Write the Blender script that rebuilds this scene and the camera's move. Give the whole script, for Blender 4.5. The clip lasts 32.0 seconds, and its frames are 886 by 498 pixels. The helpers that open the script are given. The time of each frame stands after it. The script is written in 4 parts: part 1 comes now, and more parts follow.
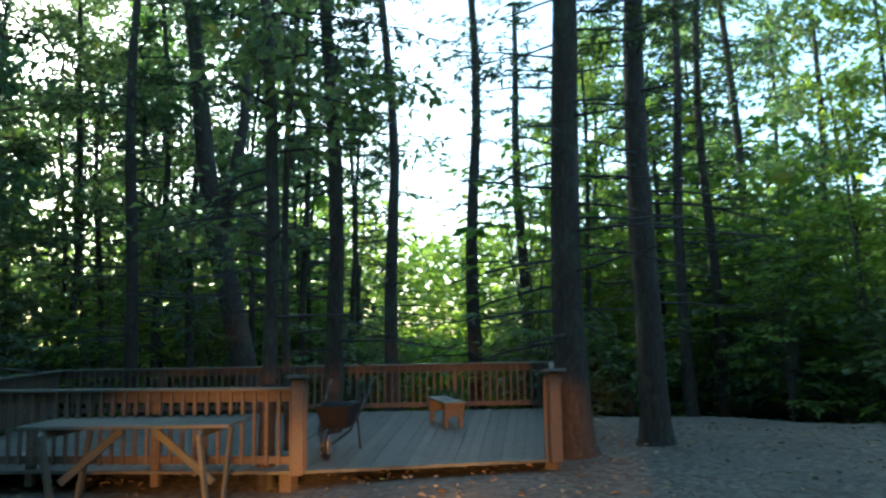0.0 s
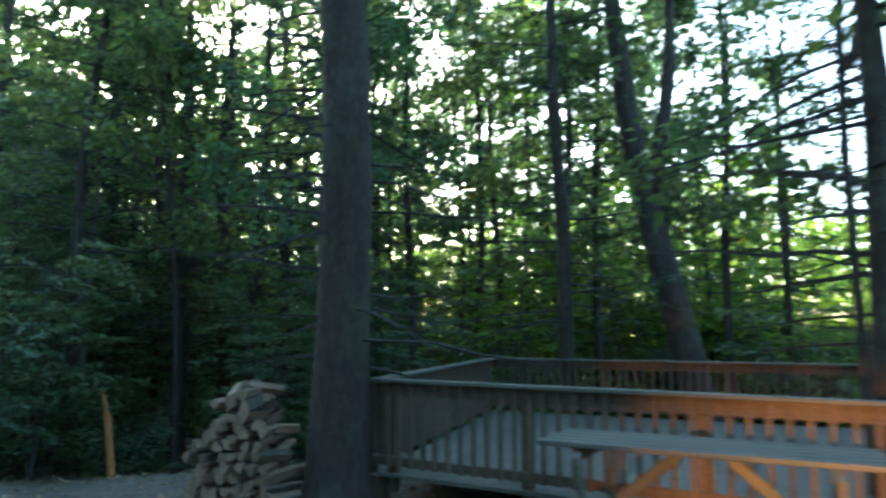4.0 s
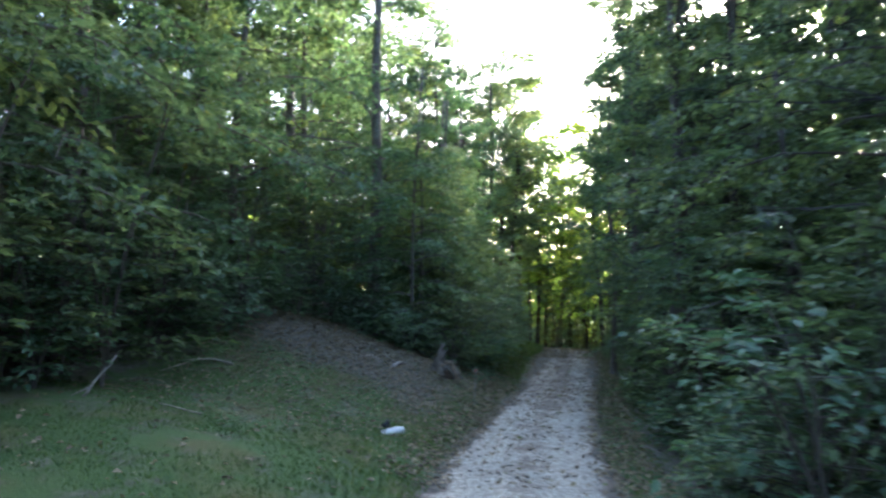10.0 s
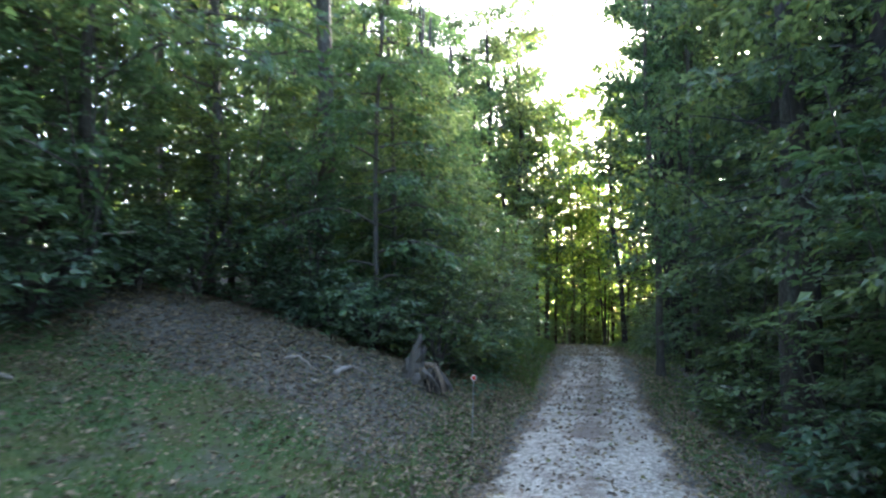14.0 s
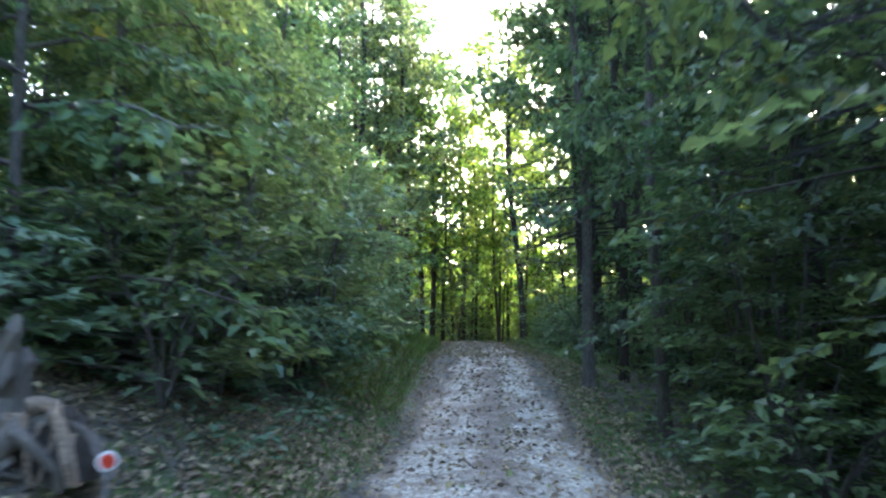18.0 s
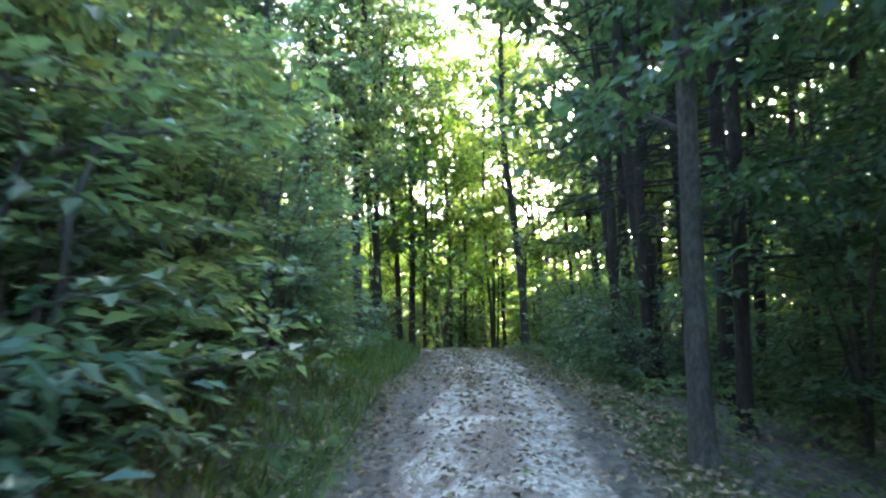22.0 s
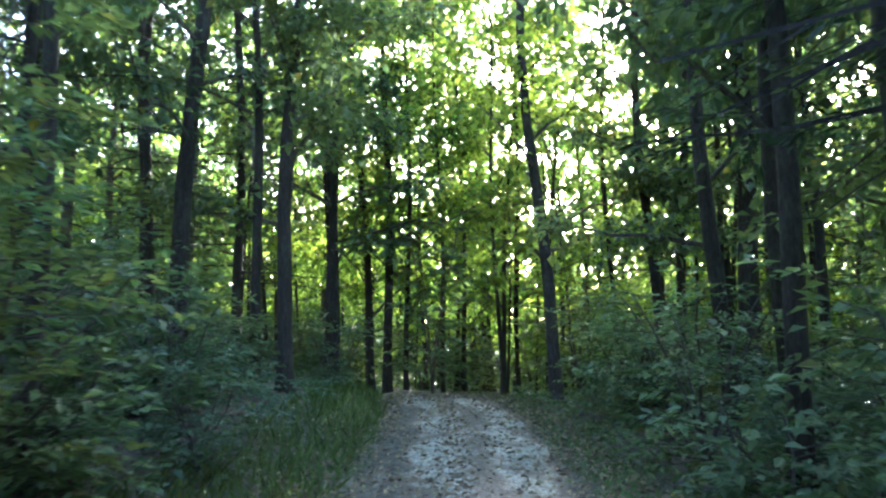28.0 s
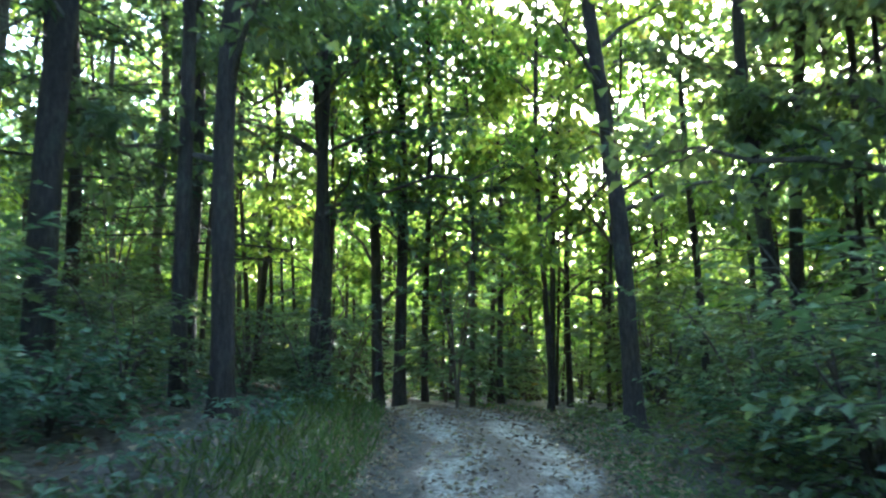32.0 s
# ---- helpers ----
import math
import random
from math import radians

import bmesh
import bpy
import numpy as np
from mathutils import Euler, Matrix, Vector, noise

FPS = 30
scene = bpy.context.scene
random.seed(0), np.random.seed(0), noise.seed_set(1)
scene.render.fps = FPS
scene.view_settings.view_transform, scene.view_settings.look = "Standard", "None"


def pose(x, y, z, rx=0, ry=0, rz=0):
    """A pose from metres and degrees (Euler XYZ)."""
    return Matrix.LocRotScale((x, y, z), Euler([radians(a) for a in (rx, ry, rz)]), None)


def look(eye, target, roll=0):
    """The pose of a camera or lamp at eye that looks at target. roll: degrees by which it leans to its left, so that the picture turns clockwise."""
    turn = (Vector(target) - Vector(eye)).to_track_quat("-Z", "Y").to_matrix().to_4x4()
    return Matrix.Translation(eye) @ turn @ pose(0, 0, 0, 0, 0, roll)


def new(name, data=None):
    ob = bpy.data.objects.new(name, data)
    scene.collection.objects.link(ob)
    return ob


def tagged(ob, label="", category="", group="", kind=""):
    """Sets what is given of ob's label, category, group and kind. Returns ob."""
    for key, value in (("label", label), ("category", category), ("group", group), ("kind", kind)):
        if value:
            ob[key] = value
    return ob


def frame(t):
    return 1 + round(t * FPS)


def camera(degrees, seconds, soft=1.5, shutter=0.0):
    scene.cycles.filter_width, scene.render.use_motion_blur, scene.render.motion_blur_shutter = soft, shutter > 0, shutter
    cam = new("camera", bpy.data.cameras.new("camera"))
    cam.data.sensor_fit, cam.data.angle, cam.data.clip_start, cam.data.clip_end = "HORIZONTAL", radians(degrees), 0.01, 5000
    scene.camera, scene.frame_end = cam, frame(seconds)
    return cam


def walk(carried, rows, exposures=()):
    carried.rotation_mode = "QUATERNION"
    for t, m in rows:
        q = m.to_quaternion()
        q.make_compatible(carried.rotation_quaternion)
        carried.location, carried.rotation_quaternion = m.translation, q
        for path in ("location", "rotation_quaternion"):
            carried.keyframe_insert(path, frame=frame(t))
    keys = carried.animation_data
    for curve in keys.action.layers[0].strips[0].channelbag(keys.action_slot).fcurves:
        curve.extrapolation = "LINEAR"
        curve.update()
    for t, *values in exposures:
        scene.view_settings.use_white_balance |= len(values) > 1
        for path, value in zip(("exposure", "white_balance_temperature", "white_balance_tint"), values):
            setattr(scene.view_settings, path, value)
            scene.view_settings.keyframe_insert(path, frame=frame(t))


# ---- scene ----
EXPO = 2.75
cam = camera(62.8, 32.0, soft=2.3, shutter=0.9)
PATH = [
    (0, (0.029, -26.586, 0.736), (1.846, -25.785, 0.974), -0.95),
    (0.5, (0.227, -26.329, 0.748), (2.021, -25.476, 0.982), -0.90),
    (1, (0.401, -26.002, 0.749), (2.150, -25.058, 0.980), -0.69),
    (1.5, (0.564, -25.627, 0.749), (2.262, -24.595, 0.977), -0.63),
    (2, (0.736, -25.252, 0.753), (2.383, -24.138, 0.976), -0.62),
    (2.5, (0.862, -24.847, 0.744), (2.425, -23.618, 0.963), -0.59),
    (3, (0.983, -24.381, 0.716), (2.456, -23.046, 0.938), -0.44),
    (3.5, (1.048, -23.894, 0.693), (2.423, -22.459, 0.917), -0.22),
    (5.5, (1.684, -20.927, 0.635), (2.577, -19.149, 0.839), 0.80),
    (6, (1.656, -20.350, 0.620), (2.387, -18.500, 0.820), 0.71),
    (6.5, (1.566, -19.853, 0.606), (2.143, -17.949, 0.807), 0.69),
    (7, (1.458, -19.426, 0.570), (1.857, -17.476, 0.771), 1.03),
    (7.5, (1.247, -19.016, 0.529), (1.481, -17.040, 0.729), 1.26),
    (8, (1.038, -18.583, 0.509), (1.121, -16.595, 0.708), 1.51),
    (8.5, (0.850, -18.146, 0.502), (0.773, -16.157, 0.699), 1.52),
    (9, (0.636, -17.684, 0.499), (0.510, -15.698, 0.694), 1.45),
    (9.5, (0.476, -17.182, 0.485), (0.276, -15.202, 0.677), 1.31),
    (10, (0.330, -16.672, 0.471), (0.021, -14.705, 0.662), 1.26),
    (10.5, (0.196, -16.071, 0.461), (-0.212, -14.122, 0.650), 1.08),
    (11, (0.091, -15.372, 0.415), (-0.332, -13.426, 0.605), 0.97),
    (11.5, (-0.011, -14.591, 0.359), (-0.430, -12.645, 0.550), 0.89),
    (12, (-0.097, -13.741, 0.289), (-0.509, -11.793, 0.483), 0.63),
    (12.5, (-0.197, -12.893, 0.228), (-0.591, -10.943, 0.426), 0.34),
    (13, (-0.248, -11.981, 0.170), (-0.624, -10.026, 0.369), 0.30),
    (13.5, (-0.323, -11.066, 0.133), (-0.662, -9.104, 0.330), 0.16),
    (15.5, (-0.262, -8.333, 0.086), (-0.502, -6.356, 0.277), -0.29),
    (16, (-0.258, -7.417, 0.040), (-0.463, -5.437, 0.231), -0.55),
    (16.5, (-0.247, -6.476, 0.000), (-0.375, -4.489, 0.191), -0.68),
    (17, (-0.238, -5.514, -0.028), (-0.316, -3.524, 0.161), -0.54),
    (17.5, (-0.189, -4.536, -0.066), (-0.223, -2.545, 0.123), -0.39),
    (18, (-0.123, -3.613, -0.098), (-0.135, -1.622, 0.089), -0.08),
    (18.5, (-0.050, -2.592, -0.139), (-0.060, -0.601, 0.049), -0.02),
    (19, (-0.015, -1.673, -0.100), (-0.023, 0.318, 0.087), -0.58),
    (19.5, (-0.003, -0.815, -0.034), (-0.009, 1.176, 0.151), -0.92),
    (20, (0.001, 0.000, 0.001), (-0.003, 1.992, 0.184), -1.24),
    (20.5, (0.031, 0.782, 0.006), (0.028, 2.774, 0.189), -1.36),
    (21, (0.061, 1.443, -0.019), (0.065, 3.434, 0.163), -1.35),
    (21.5, (0.079, 2.118, -0.027), (0.096, 4.109, 0.155), -1.46),
    (22, (0.113, 2.849, -0.025), (0.136, 4.840, 0.158), -1.38),
    (22.5, (0.156, 3.623, -0.026), (0.175, 5.614, 0.160), -1.12),
    (23, (0.200, 4.329, -0.013), (0.214, 6.320, 0.176), -1.12),
    (23.5, (0.217, 4.993, -0.012), (0.229, 6.983, 0.179), -1.15),
    (24, (0.286, 5.674, -0.009), (0.295, 7.665, 0.184), -1.03),
    (24.5, (0.286, 6.220, 0.009), (0.295, 8.210, 0.202), -1.11),
    (25, (0.366, 6.873, 0.096), (0.374, 8.864, 0.285), -1.07),
    (25.5, (0.366, 7.672, 0.163), (0.374, 9.663, 0.357), -1.28),
    (27.5, (0.528, 10.622, 0.546), (0.532, 12.612, 0.742), -0.86),
    (28, (0.572, 11.214, 0.563), (0.587, 13.204, 0.760), -0.86),
    (28.5, (0.601, 11.834, 0.590), (0.627, 13.824, 0.788), -0.85),
    (29, (0.638, 12.491, 0.584), (0.677, 14.480, 0.787), -1.00),
    (29.5, (0.674, 13.089, 0.559), (0.714, 15.078, 0.765), -1.27),
    (30, (0.682, 13.585, 0.548), (0.695, 15.574, 0.755), -1.10),
    (30.5, (0.681, 14.151, 0.521), (0.675, 16.140, 0.730), -0.74),
    (31, (0.722, 14.719, 0.482), (0.708, 16.708, 0.689), -0.70),
    (31.5, (0.730, 15.307, 0.466), (0.666, 17.296, 0.665), -0.87),
    (32, (0.764, 15.969, 0.453), (0.676, 17.958, 0.641), -0.51),
]
walk(cam, [(t, look(eye, target, roll)) for t, eye, target, roll in PATH],
     exposures=[(t, EXPO + e, k, tint) for t, e, k, tint in ((0.0, -0.4, 4950, -8), (3.5, 0.1, 5000, -6), (6.0, 1.75, 5400, 8), (7.0, 1.5, 5450, 12), (8.0, 0.95, 5450, 14), (10.0, 0.7, 5250, 18), (12.0, 1.0, 5200, 20), (14.5, 1.15, 5450, 18), (17.0, 1.5, 5350, 20), (20.0, 1.9, 5150, 20), (24.0, 1.95, 5200, 12), (28.0, 1.75, 5050, 12), (29.5, 1.65, 5000, 10), (32.0, 1.85, 4900, 9))])

# ---- world and lights ----
SUN_ELEV, SUN_ROT = radians(16), radians(18)
world = bpy.data.worlds.new("sky")
scene.world = world
world.use_nodes = True
wn, wl = world.node_tree.nodes, world.node_tree.links
sky = wn.new("ShaderNodeTexSky")
sky.sky_type, sky.sun_disc = "NISHITA", False
sky.sun_elevation, sky.sun_rotation = SUN_ELEV, SUN_ROT
sky.air_density, sky.dust_density, sky.ozone_density = 1.0, 3.5, 0.5
wl.new(sky.outputs[0], wn["Background"].inputs[0])
wn["Background"].inputs[1].default_value = 0.15
sun_data = bpy.data.lights.new("sun", "SUN")
sun_data.energy, sun_data.angle, sun_data.color = 4.4, radians(3.0), (1.0, 0.88, 0.66)
sun = new("sun", sun_data)
# the sun stands beyond the far end of the track, to its right
sun.matrix_world = look((60 * math.sin(SUN_ROT), 60 * math.cos(SUN_ROT), 60 * math.tan(SUN_ELEV)), (0, 0, 0))
# low beams of the vehicle, warm on the deck rails: one pair through the entrance, one dimmer on the front rail
for eye, aim, power, cone in (((1.25, -25.4, -0.15), (11.6, -20.7, -1.75), 430, 25), ((1.75, -26.4, -0.15), (12.2, -22.5, -1.75), 430, 25),
                              ((1.9, -23.3, -0.15), (6.9, -20.4, -1.0), 150, 32), ((2.6, -24.2, -0.15), (7.0, -21.0, -1.0), 150, 32)):
    lamp = bpy.data.lights.new("headlamp", "SPOT")
    lamp.energy, lamp.color, lamp.spot_size, lamp.spot_blend, lamp.shadow_soft_size = power, (1.0, 0.36, 0.09), radians(cone), 0.45, 0.08
    new("headlamp", lamp).matrix_world = look(eye, aim)


# ---- materials ----
def mat(name):
    m = bpy.data.materials.new(name)
    m.use_nodes = True
    return m, m.node_tree.nodes, m.node_tree.links, m.node_tree.nodes["Principled BSDF"]


def ramp(n, l, src, stops):
    r = n.new("ShaderNodeValToRGB")
    e = r.color_ramp.elements
    while len(e) < len(stops):
        e.new(0.5)
    for el, (p, c) in zip(e, stops):
        el.position, el.color = p, (*c, 1)
    l.new(src, r.inputs[0])
    return r.outputs[0]


def noise_tex(n, l, vec, scale, detail=4.0, rough=0.6):
    t = n.new("ShaderNodeTexNoise")
    t.inputs["Scale"].default_value, t.inputs["Detail"].default_value, t.inputs["Roughness"].default_value = scale, detail, rough
    l.new(vec, t.inputs["Vector"])
    return t.outputs["Fac"]


def coords(n, l, kind="Object", scale=(1, 1, 1)):
    c, m = n.new("ShaderNodeTexCoord"), n.new("ShaderNodeMapping")
    m.inputs["Scale"].default_value = scale
    l.new(c.outputs[kind], m.inputs[0])
    return m.outputs[0]


def bump(n, l, height, strength, dist, bsdf):
    b = n.new("ShaderNodeBump")
    b.inputs["Strength"].default_value, b.inputs["Distance"].default_value = strength, dist
    l.new(height, b.inputs["Height"])
    l.new(b.outputs[0], bsdf.inputs["Normal"])


def mixc(n, l, fac, a, b, blend="MIX"):
    m = n.new("ShaderNodeMix")
    m.data_type, m.blend_type = "RGBA", blend
    for sock, v in ((m.inputs[0], fac), (m.inputs[6], a), (m.inputs[7], b)):
        if isinstance(v, (int, float)):
            sock.default_value = v
        elif isinstance(v, tuple):
            sock.default_value = (*v, 1)
        else:
            l.new(v, sock)
    return m.outputs[2]


def leaf_mat(name, dark, light, through_col, gloss=0.45, thin=0.45):
    """Green leaves: every leaf and every plant a little different, and light shines through."""
    m, n, l, b = mat(name)
    geo, info = n.new("ShaderNodeNewGeometry"), n.new("ShaderNodeObjectInfo")
    col = ramp(n, l, geo.outputs["Random Per Island"], [(0.0, dark), (0.75, light), (0.97, tuple(1.15 * v for v in light)), (1.0, (0.16, 0.14, 0.03))])
    tint = ramp(n, l, info.outputs["Random"], [(0.0, (0.7, 0.85, 0.8)), (0.5, (1, 1, 1)), (1.0, (1.2, 1.1, 0.75))])
    fine = ramp(n, l, noise_tex(n, l, coords(n, l), 9.0), [(0.3, (0.75, 0.75, 0.75)), (0.7, (1.1, 1.1, 1.1))])
    col = mixc(n, l, 1.0, mixc(n, l, 1.0, col, tint, "MULTIPLY"), fine, "MULTIPLY")
    l.new(col, b.inputs["Base Color"])
    b.inputs["Roughness"].default_value = gloss
    b.inputs["Specular IOR Level"].default_value = 0.36
    tr, mx, out = n.new("ShaderNodeBsdfTranslucent"), n.new("ShaderNodeMixShader"), n["Material Output"]
    l.new(mixc(n, l, 1.0, col, through_col, "MULTIPLY"), tr.inputs[0])
    mx.inputs[0].default_value = thin
    l.new(b.outputs[0], mx.inputs[1])
    l.new(tr.outputs[0], mx.inputs[2])
    l.new(mx.outputs[0], out.inputs[0])
    return m


def bark_mat(name, dark, light, lichen):
    m, n, l, b = mat(name)
    v = coords(n, l, "Object", (7, 7, 1.3))
    rough = noise_tex(n, l, v, 3.0, 6.0, 0.7)
    spots = noise_tex(n, l, coords(n, l, "Object", (1, 1, 0.6)), 2.2, 3.0)
    col = ramp(n, l, rough, [(0.3, dark), (0.7, light)])
    col = mixc(n, l, ramp(n, l, spots, [(0.52, (0, 0, 0)), (0.68, (0.7, 0.7, 0.7))]), col, lichen)
    flakes = noise_tex(n, l, coords(n, l, "Object", (1, 1, 0.45)), 26.0, 4.0, 0.7)
    col = mixc(n, l, 1.0, col, ramp(n, l, flakes, [(0.32, (0.55, 0.55, 0.55)), (0.68, (1.3, 1.3, 1.3))]), "MULTIPLY")
    l.new(col, b.inputs["Base Color"])
    b.inputs["Roughness"].default_value = 0.9
    bump(n, l, rough, 0.9, 0.03, b)
    return m


def wood_mat(name, dark, light, grey, axis=(1, 14, 14)):
    m, n, l, b = mat(name)
    info = n.new("ShaderNodeObjectInfo")
    grain = noise_tex(n, l, coords(n, l, "Object", axis), 3.0, 5.0, 0.65)
    col = ramp(n, l, grain, [(0.3, dark), (0.7, light)])
    stain = noise_tex(n, l, coords(n, l, "Object"), 2.5, 4.0)
    col = mixc(n, l, ramp(n, l, stain, [(0.4, (0, 0, 0)), (0.75, (0.8, 0.8, 0.8))]), col, grey)
    tint = ramp(n, l, info.outputs["Random"], [(0.0, (0.8, 0.8, 0.8)), (1.0, (1.15, 1.1, 1.05))])
    l.new(mixc(n, l, 1.0, col, tint, "MULTIPLY"), b.inputs["Base Color"])
    b.inputs["Roughness"].default_value = 0.75
    bump(n, l, grain, 0.5, 0.006, b)
    return m


LEAF = leaf_mat("leaf_maple", (0.066, 0.1, 0.058), (0.142, 0.198, 0.118), (1.45, 1.45, 0.72), 0.5, 0.5)
# lighter copy of LEAF: light and haze on the foliage put into the colour
LEAF_PALE = leaf_mat("leaf_maple_lit", (0.095, 0.14, 0.075), (0.19, 0.255, 0.145), (1.45, 1.45, 0.7), 0.5, 0.5)
# hemlock green; in the deep leaf masses it serves as painted shade
LEAF_DARK = leaf_mat("leaf_hemlock_shade", (0.029, 0.046, 0.029), (0.062, 0.09, 0.056), (1.3, 1.4, 0.7), 0.45, 0.35)
# beech green with sunlight put into it, for beeches and sunny slopes
LEAF_SUN = leaf_mat("leaf_beech_sunlit", (0.09, 0.155, 0.04), (0.2, 0.285, 0.08), (1.5, 1.42, 0.6), 0.45, 0.6)
# bush leaves with the bluish sky light put into their colour
LEAF_BLUE = leaf_mat("leaf_skylit", (0.085, 0.138, 0.084), (0.172, 0.24, 0.16), (1.2, 1.4, 0.7), 0.46, 0.4)
# pine bark, also given to maples and beeches as painted backlit darkness
BARK = bark_mat("bark_pine_backlit", (0.02, 0.015, 0.01), (0.066, 0.052, 0.035), (0.075, 0.078, 0.048))
TWIG = bark_mat("dead_twig", (0.015, 0.013, 0.011), (0.05, 0.043, 0.037), (0.07, 0.075, 0.06))
BARK_GREY = bark_mat("bark_grey", (0.046, 0.04, 0.03), (0.135, 0.118, 0.088), (0.15, 0.162, 0.11))
WOOD = wood_mat("wood_deck", (0.062, 0.046, 0.032), (0.15, 0.108, 0.072), (0.085, 0.08, 0.062))
WOOD_GREY = wood_mat("wood_weathered", (0.065, 0.066, 0.056), (0.15, 0.147, 0.12), (0.07, 0.09, 0.055))
DEADWOOD = wood_mat("deadwood", (0.2, 0.16, 0.12), (0.45, 0.4, 0.32), (0.3, 0.28, 0.24))
LOGWOOD = wood_mat("split_wood", (0.11, 0.078, 0.05), (0.34, 0.24, 0.14), (0.15, 0.125, 0.095))


def plain(name, col, rough=0.5, metal=0.0):
    m, n, l, b = mat(name)
    f = noise_tex(n, l, coords(n, l), 18.0)
    l.new(ramp(n, l, f, [(0.3, tuple(0.7 * v for v in col)), (0.7, col)]), b.inputs["Base Color"])
    b.inputs["Roughness"].default_value, b.inputs["Metallic"].default_value = rough, metal
    return m


BLACK = plain("black_iron", (0.02, 0.02, 0.022), 0.45, 0.3)
WHITE = plain("white_peeled_wood", (0.8, 0.78, 0.72), 0.6)
RED = plain("red_reflector", (0.6, 0.06, 0.03), 0.2)
STEEL = plain("galvanised_steel", (0.4, 0.4, 0.4), 0.4, 0.8)


def ground_mat():
    m, n, l, b = mat("forest_floor")
    v = coords(n, l)
    vor = n.new("ShaderNodeTexVoronoi")
    vor.inputs["Scale"].default_value = 16.0
    l.new(v, vor.inputs["Vector"])
    litter = ramp(n, l, vor.outputs["Color"], [(0.1, (0.062, 0.054, 0.038)), (0.5, (0.155, 0.137, 0.098)), (0.9, (0.28, 0.255, 0.19))])
    litter = mixc(n, l, noise_tex(n, l, v, 0.6), litter, (0.073, 0.066, 0.046))
    grain = noise_tex(n, l, v, 40.0, 5.0, 0.7)
    moss = ramp(n, l, grain, [(0.3, (0.026, 0.056, 0.011)), (0.7, (0.09, 0.155, 0.03))])
    drift = ramp(n, l, noise_tex(n, l, coords(n, l, "Object", (1, 1, 1)), 0.75, 3.0), [(0.5, (0, 0, 0)), (0.66, (0.6, 0.6, 0.6))])
    dry = ramp(n, l, grain, [(0.3, (0.06, 0.045, 0.012)), (0.7, (0.17, 0.135, 0.04))])
    moss = mixc(n, l, drift, moss, dry)
    at = n.new("ShaderNodeAttribute")
    at.attribute_name = "moss"
    add = n.new("ShaderNodeMath")
    add.operation = "MULTIPLY_ADD"
    l.new(noise_tex(n, l, v, 2.2, 5.0), add.inputs[0])
    add.inputs[1].default_value = 1.3
    sub = n.new("ShaderNodeMath")
    sub.operation = "SUBTRACT"
    l.new(at.outputs["Fac"], sub.inputs[0])
    sub.inputs[1].default_value = 0.75
    l.new(sub.outputs[0], add.inputs[2])
    mask = ramp(n, l, add.outputs[0], [(0.35, (0, 0, 0)), (0.65, (1, 1, 1))])
    l.new(mixc(n, l, mask, litter, moss), b.inputs["Base Color"])
    b.inputs["Roughness"].default_value = 0.95
    bump(n, l, grain, 0.8, 0.04, b)
    return m


def road_mat():
    m, n, l, b = mat("gravel")
    v = coords(n, l)
    vor = n.new("ShaderNodeTexVoronoi")
    vor.inputs["Scale"].default_value = 26.0
    l.new(v, vor.inputs["Vector"])
    stone = ramp(n, l, vor.outputs["Color"], [(0.1, (0.16, 0.14, 0.1)), (0.5, (0.35, 0.315, 0.235)), (0.9, (0.56, 0.51, 0.4))])
    patch = noise_tex(n, l, v, 1.6, 6.0, 0.65)
    at = n.new("ShaderNodeAttribute")
    at.attribute_name = "strip"
    add = n.new("ShaderNodeMath")
    add.operation = "ADD"
    l.new(patch, add.inputs[0])
    l.new(at.outputs["Fac"], add.inputs[1])
    mask = ramp(n, l, add.outputs[0], [(0.6, (0, 0, 0)), (0.78, (0.85, 0.85, 0.85))])
    l.new(mixc(n, l, mask, stone, (0.12, 0.085, 0.055)), b.inputs["Base Color"])
    b.inputs["Roughness"].default_value = 0.9
    inv = n.new("ShaderNodeMath")
    inv.operation = "SUBTRACT"
    inv.inputs[0].default_value = 1.0
    l.new(vor.outputs["Distance"], inv.inputs[1])
    bump(n, l, inv.outputs[0], 0.8, 0.03, b)
    return m


def litter_mat():
    m, n, l, b = mat("fallen_leaf")
    geo = n.new("ShaderNodeNewGeometry")
    l.new(ramp(n, l, geo.outputs["Random Per Island"], [(0.0, (0.075, 0.055, 0.03)), (0.4, (0.19, 0.14, 0.08)), (0.75, (0.27, 0.205, 0.115)), (0.93, (0.35, 0.27, 0.14)), (1.0, (0.16, 0.2, 0.05))]), b.inputs["Base Color"])
    b.inputs["Roughness"].default_value = 0.7
    return m


GROUND, GRAVEL, LITTER = ground_mat(), road_mat(), litter_mat()
GRASS = leaf_mat("grass", (0.045, 0.08, 0.02), (0.125, 0.18, 0.05), (1.3, 1.4, 0.5), 0.6, 0.3)


# ---- mesh helpers ----
def mesh_from(name, verts, faces, material):
    me = bpy.data.meshes.new(name)
    me.from_pydata(verts, [], faces)
    me.materials.append(material)
    return me


def smooth(me):
    me.polygons.foreach_set("use_smooth", [True] * len(me.polygons))
    return me


def part(name, me, parent, label="", m=None):
    ob = new(name, me)
    ob.parent = parent
    if m is not None:
        ob.matrix_basis = m
    return tagged(ob, label)


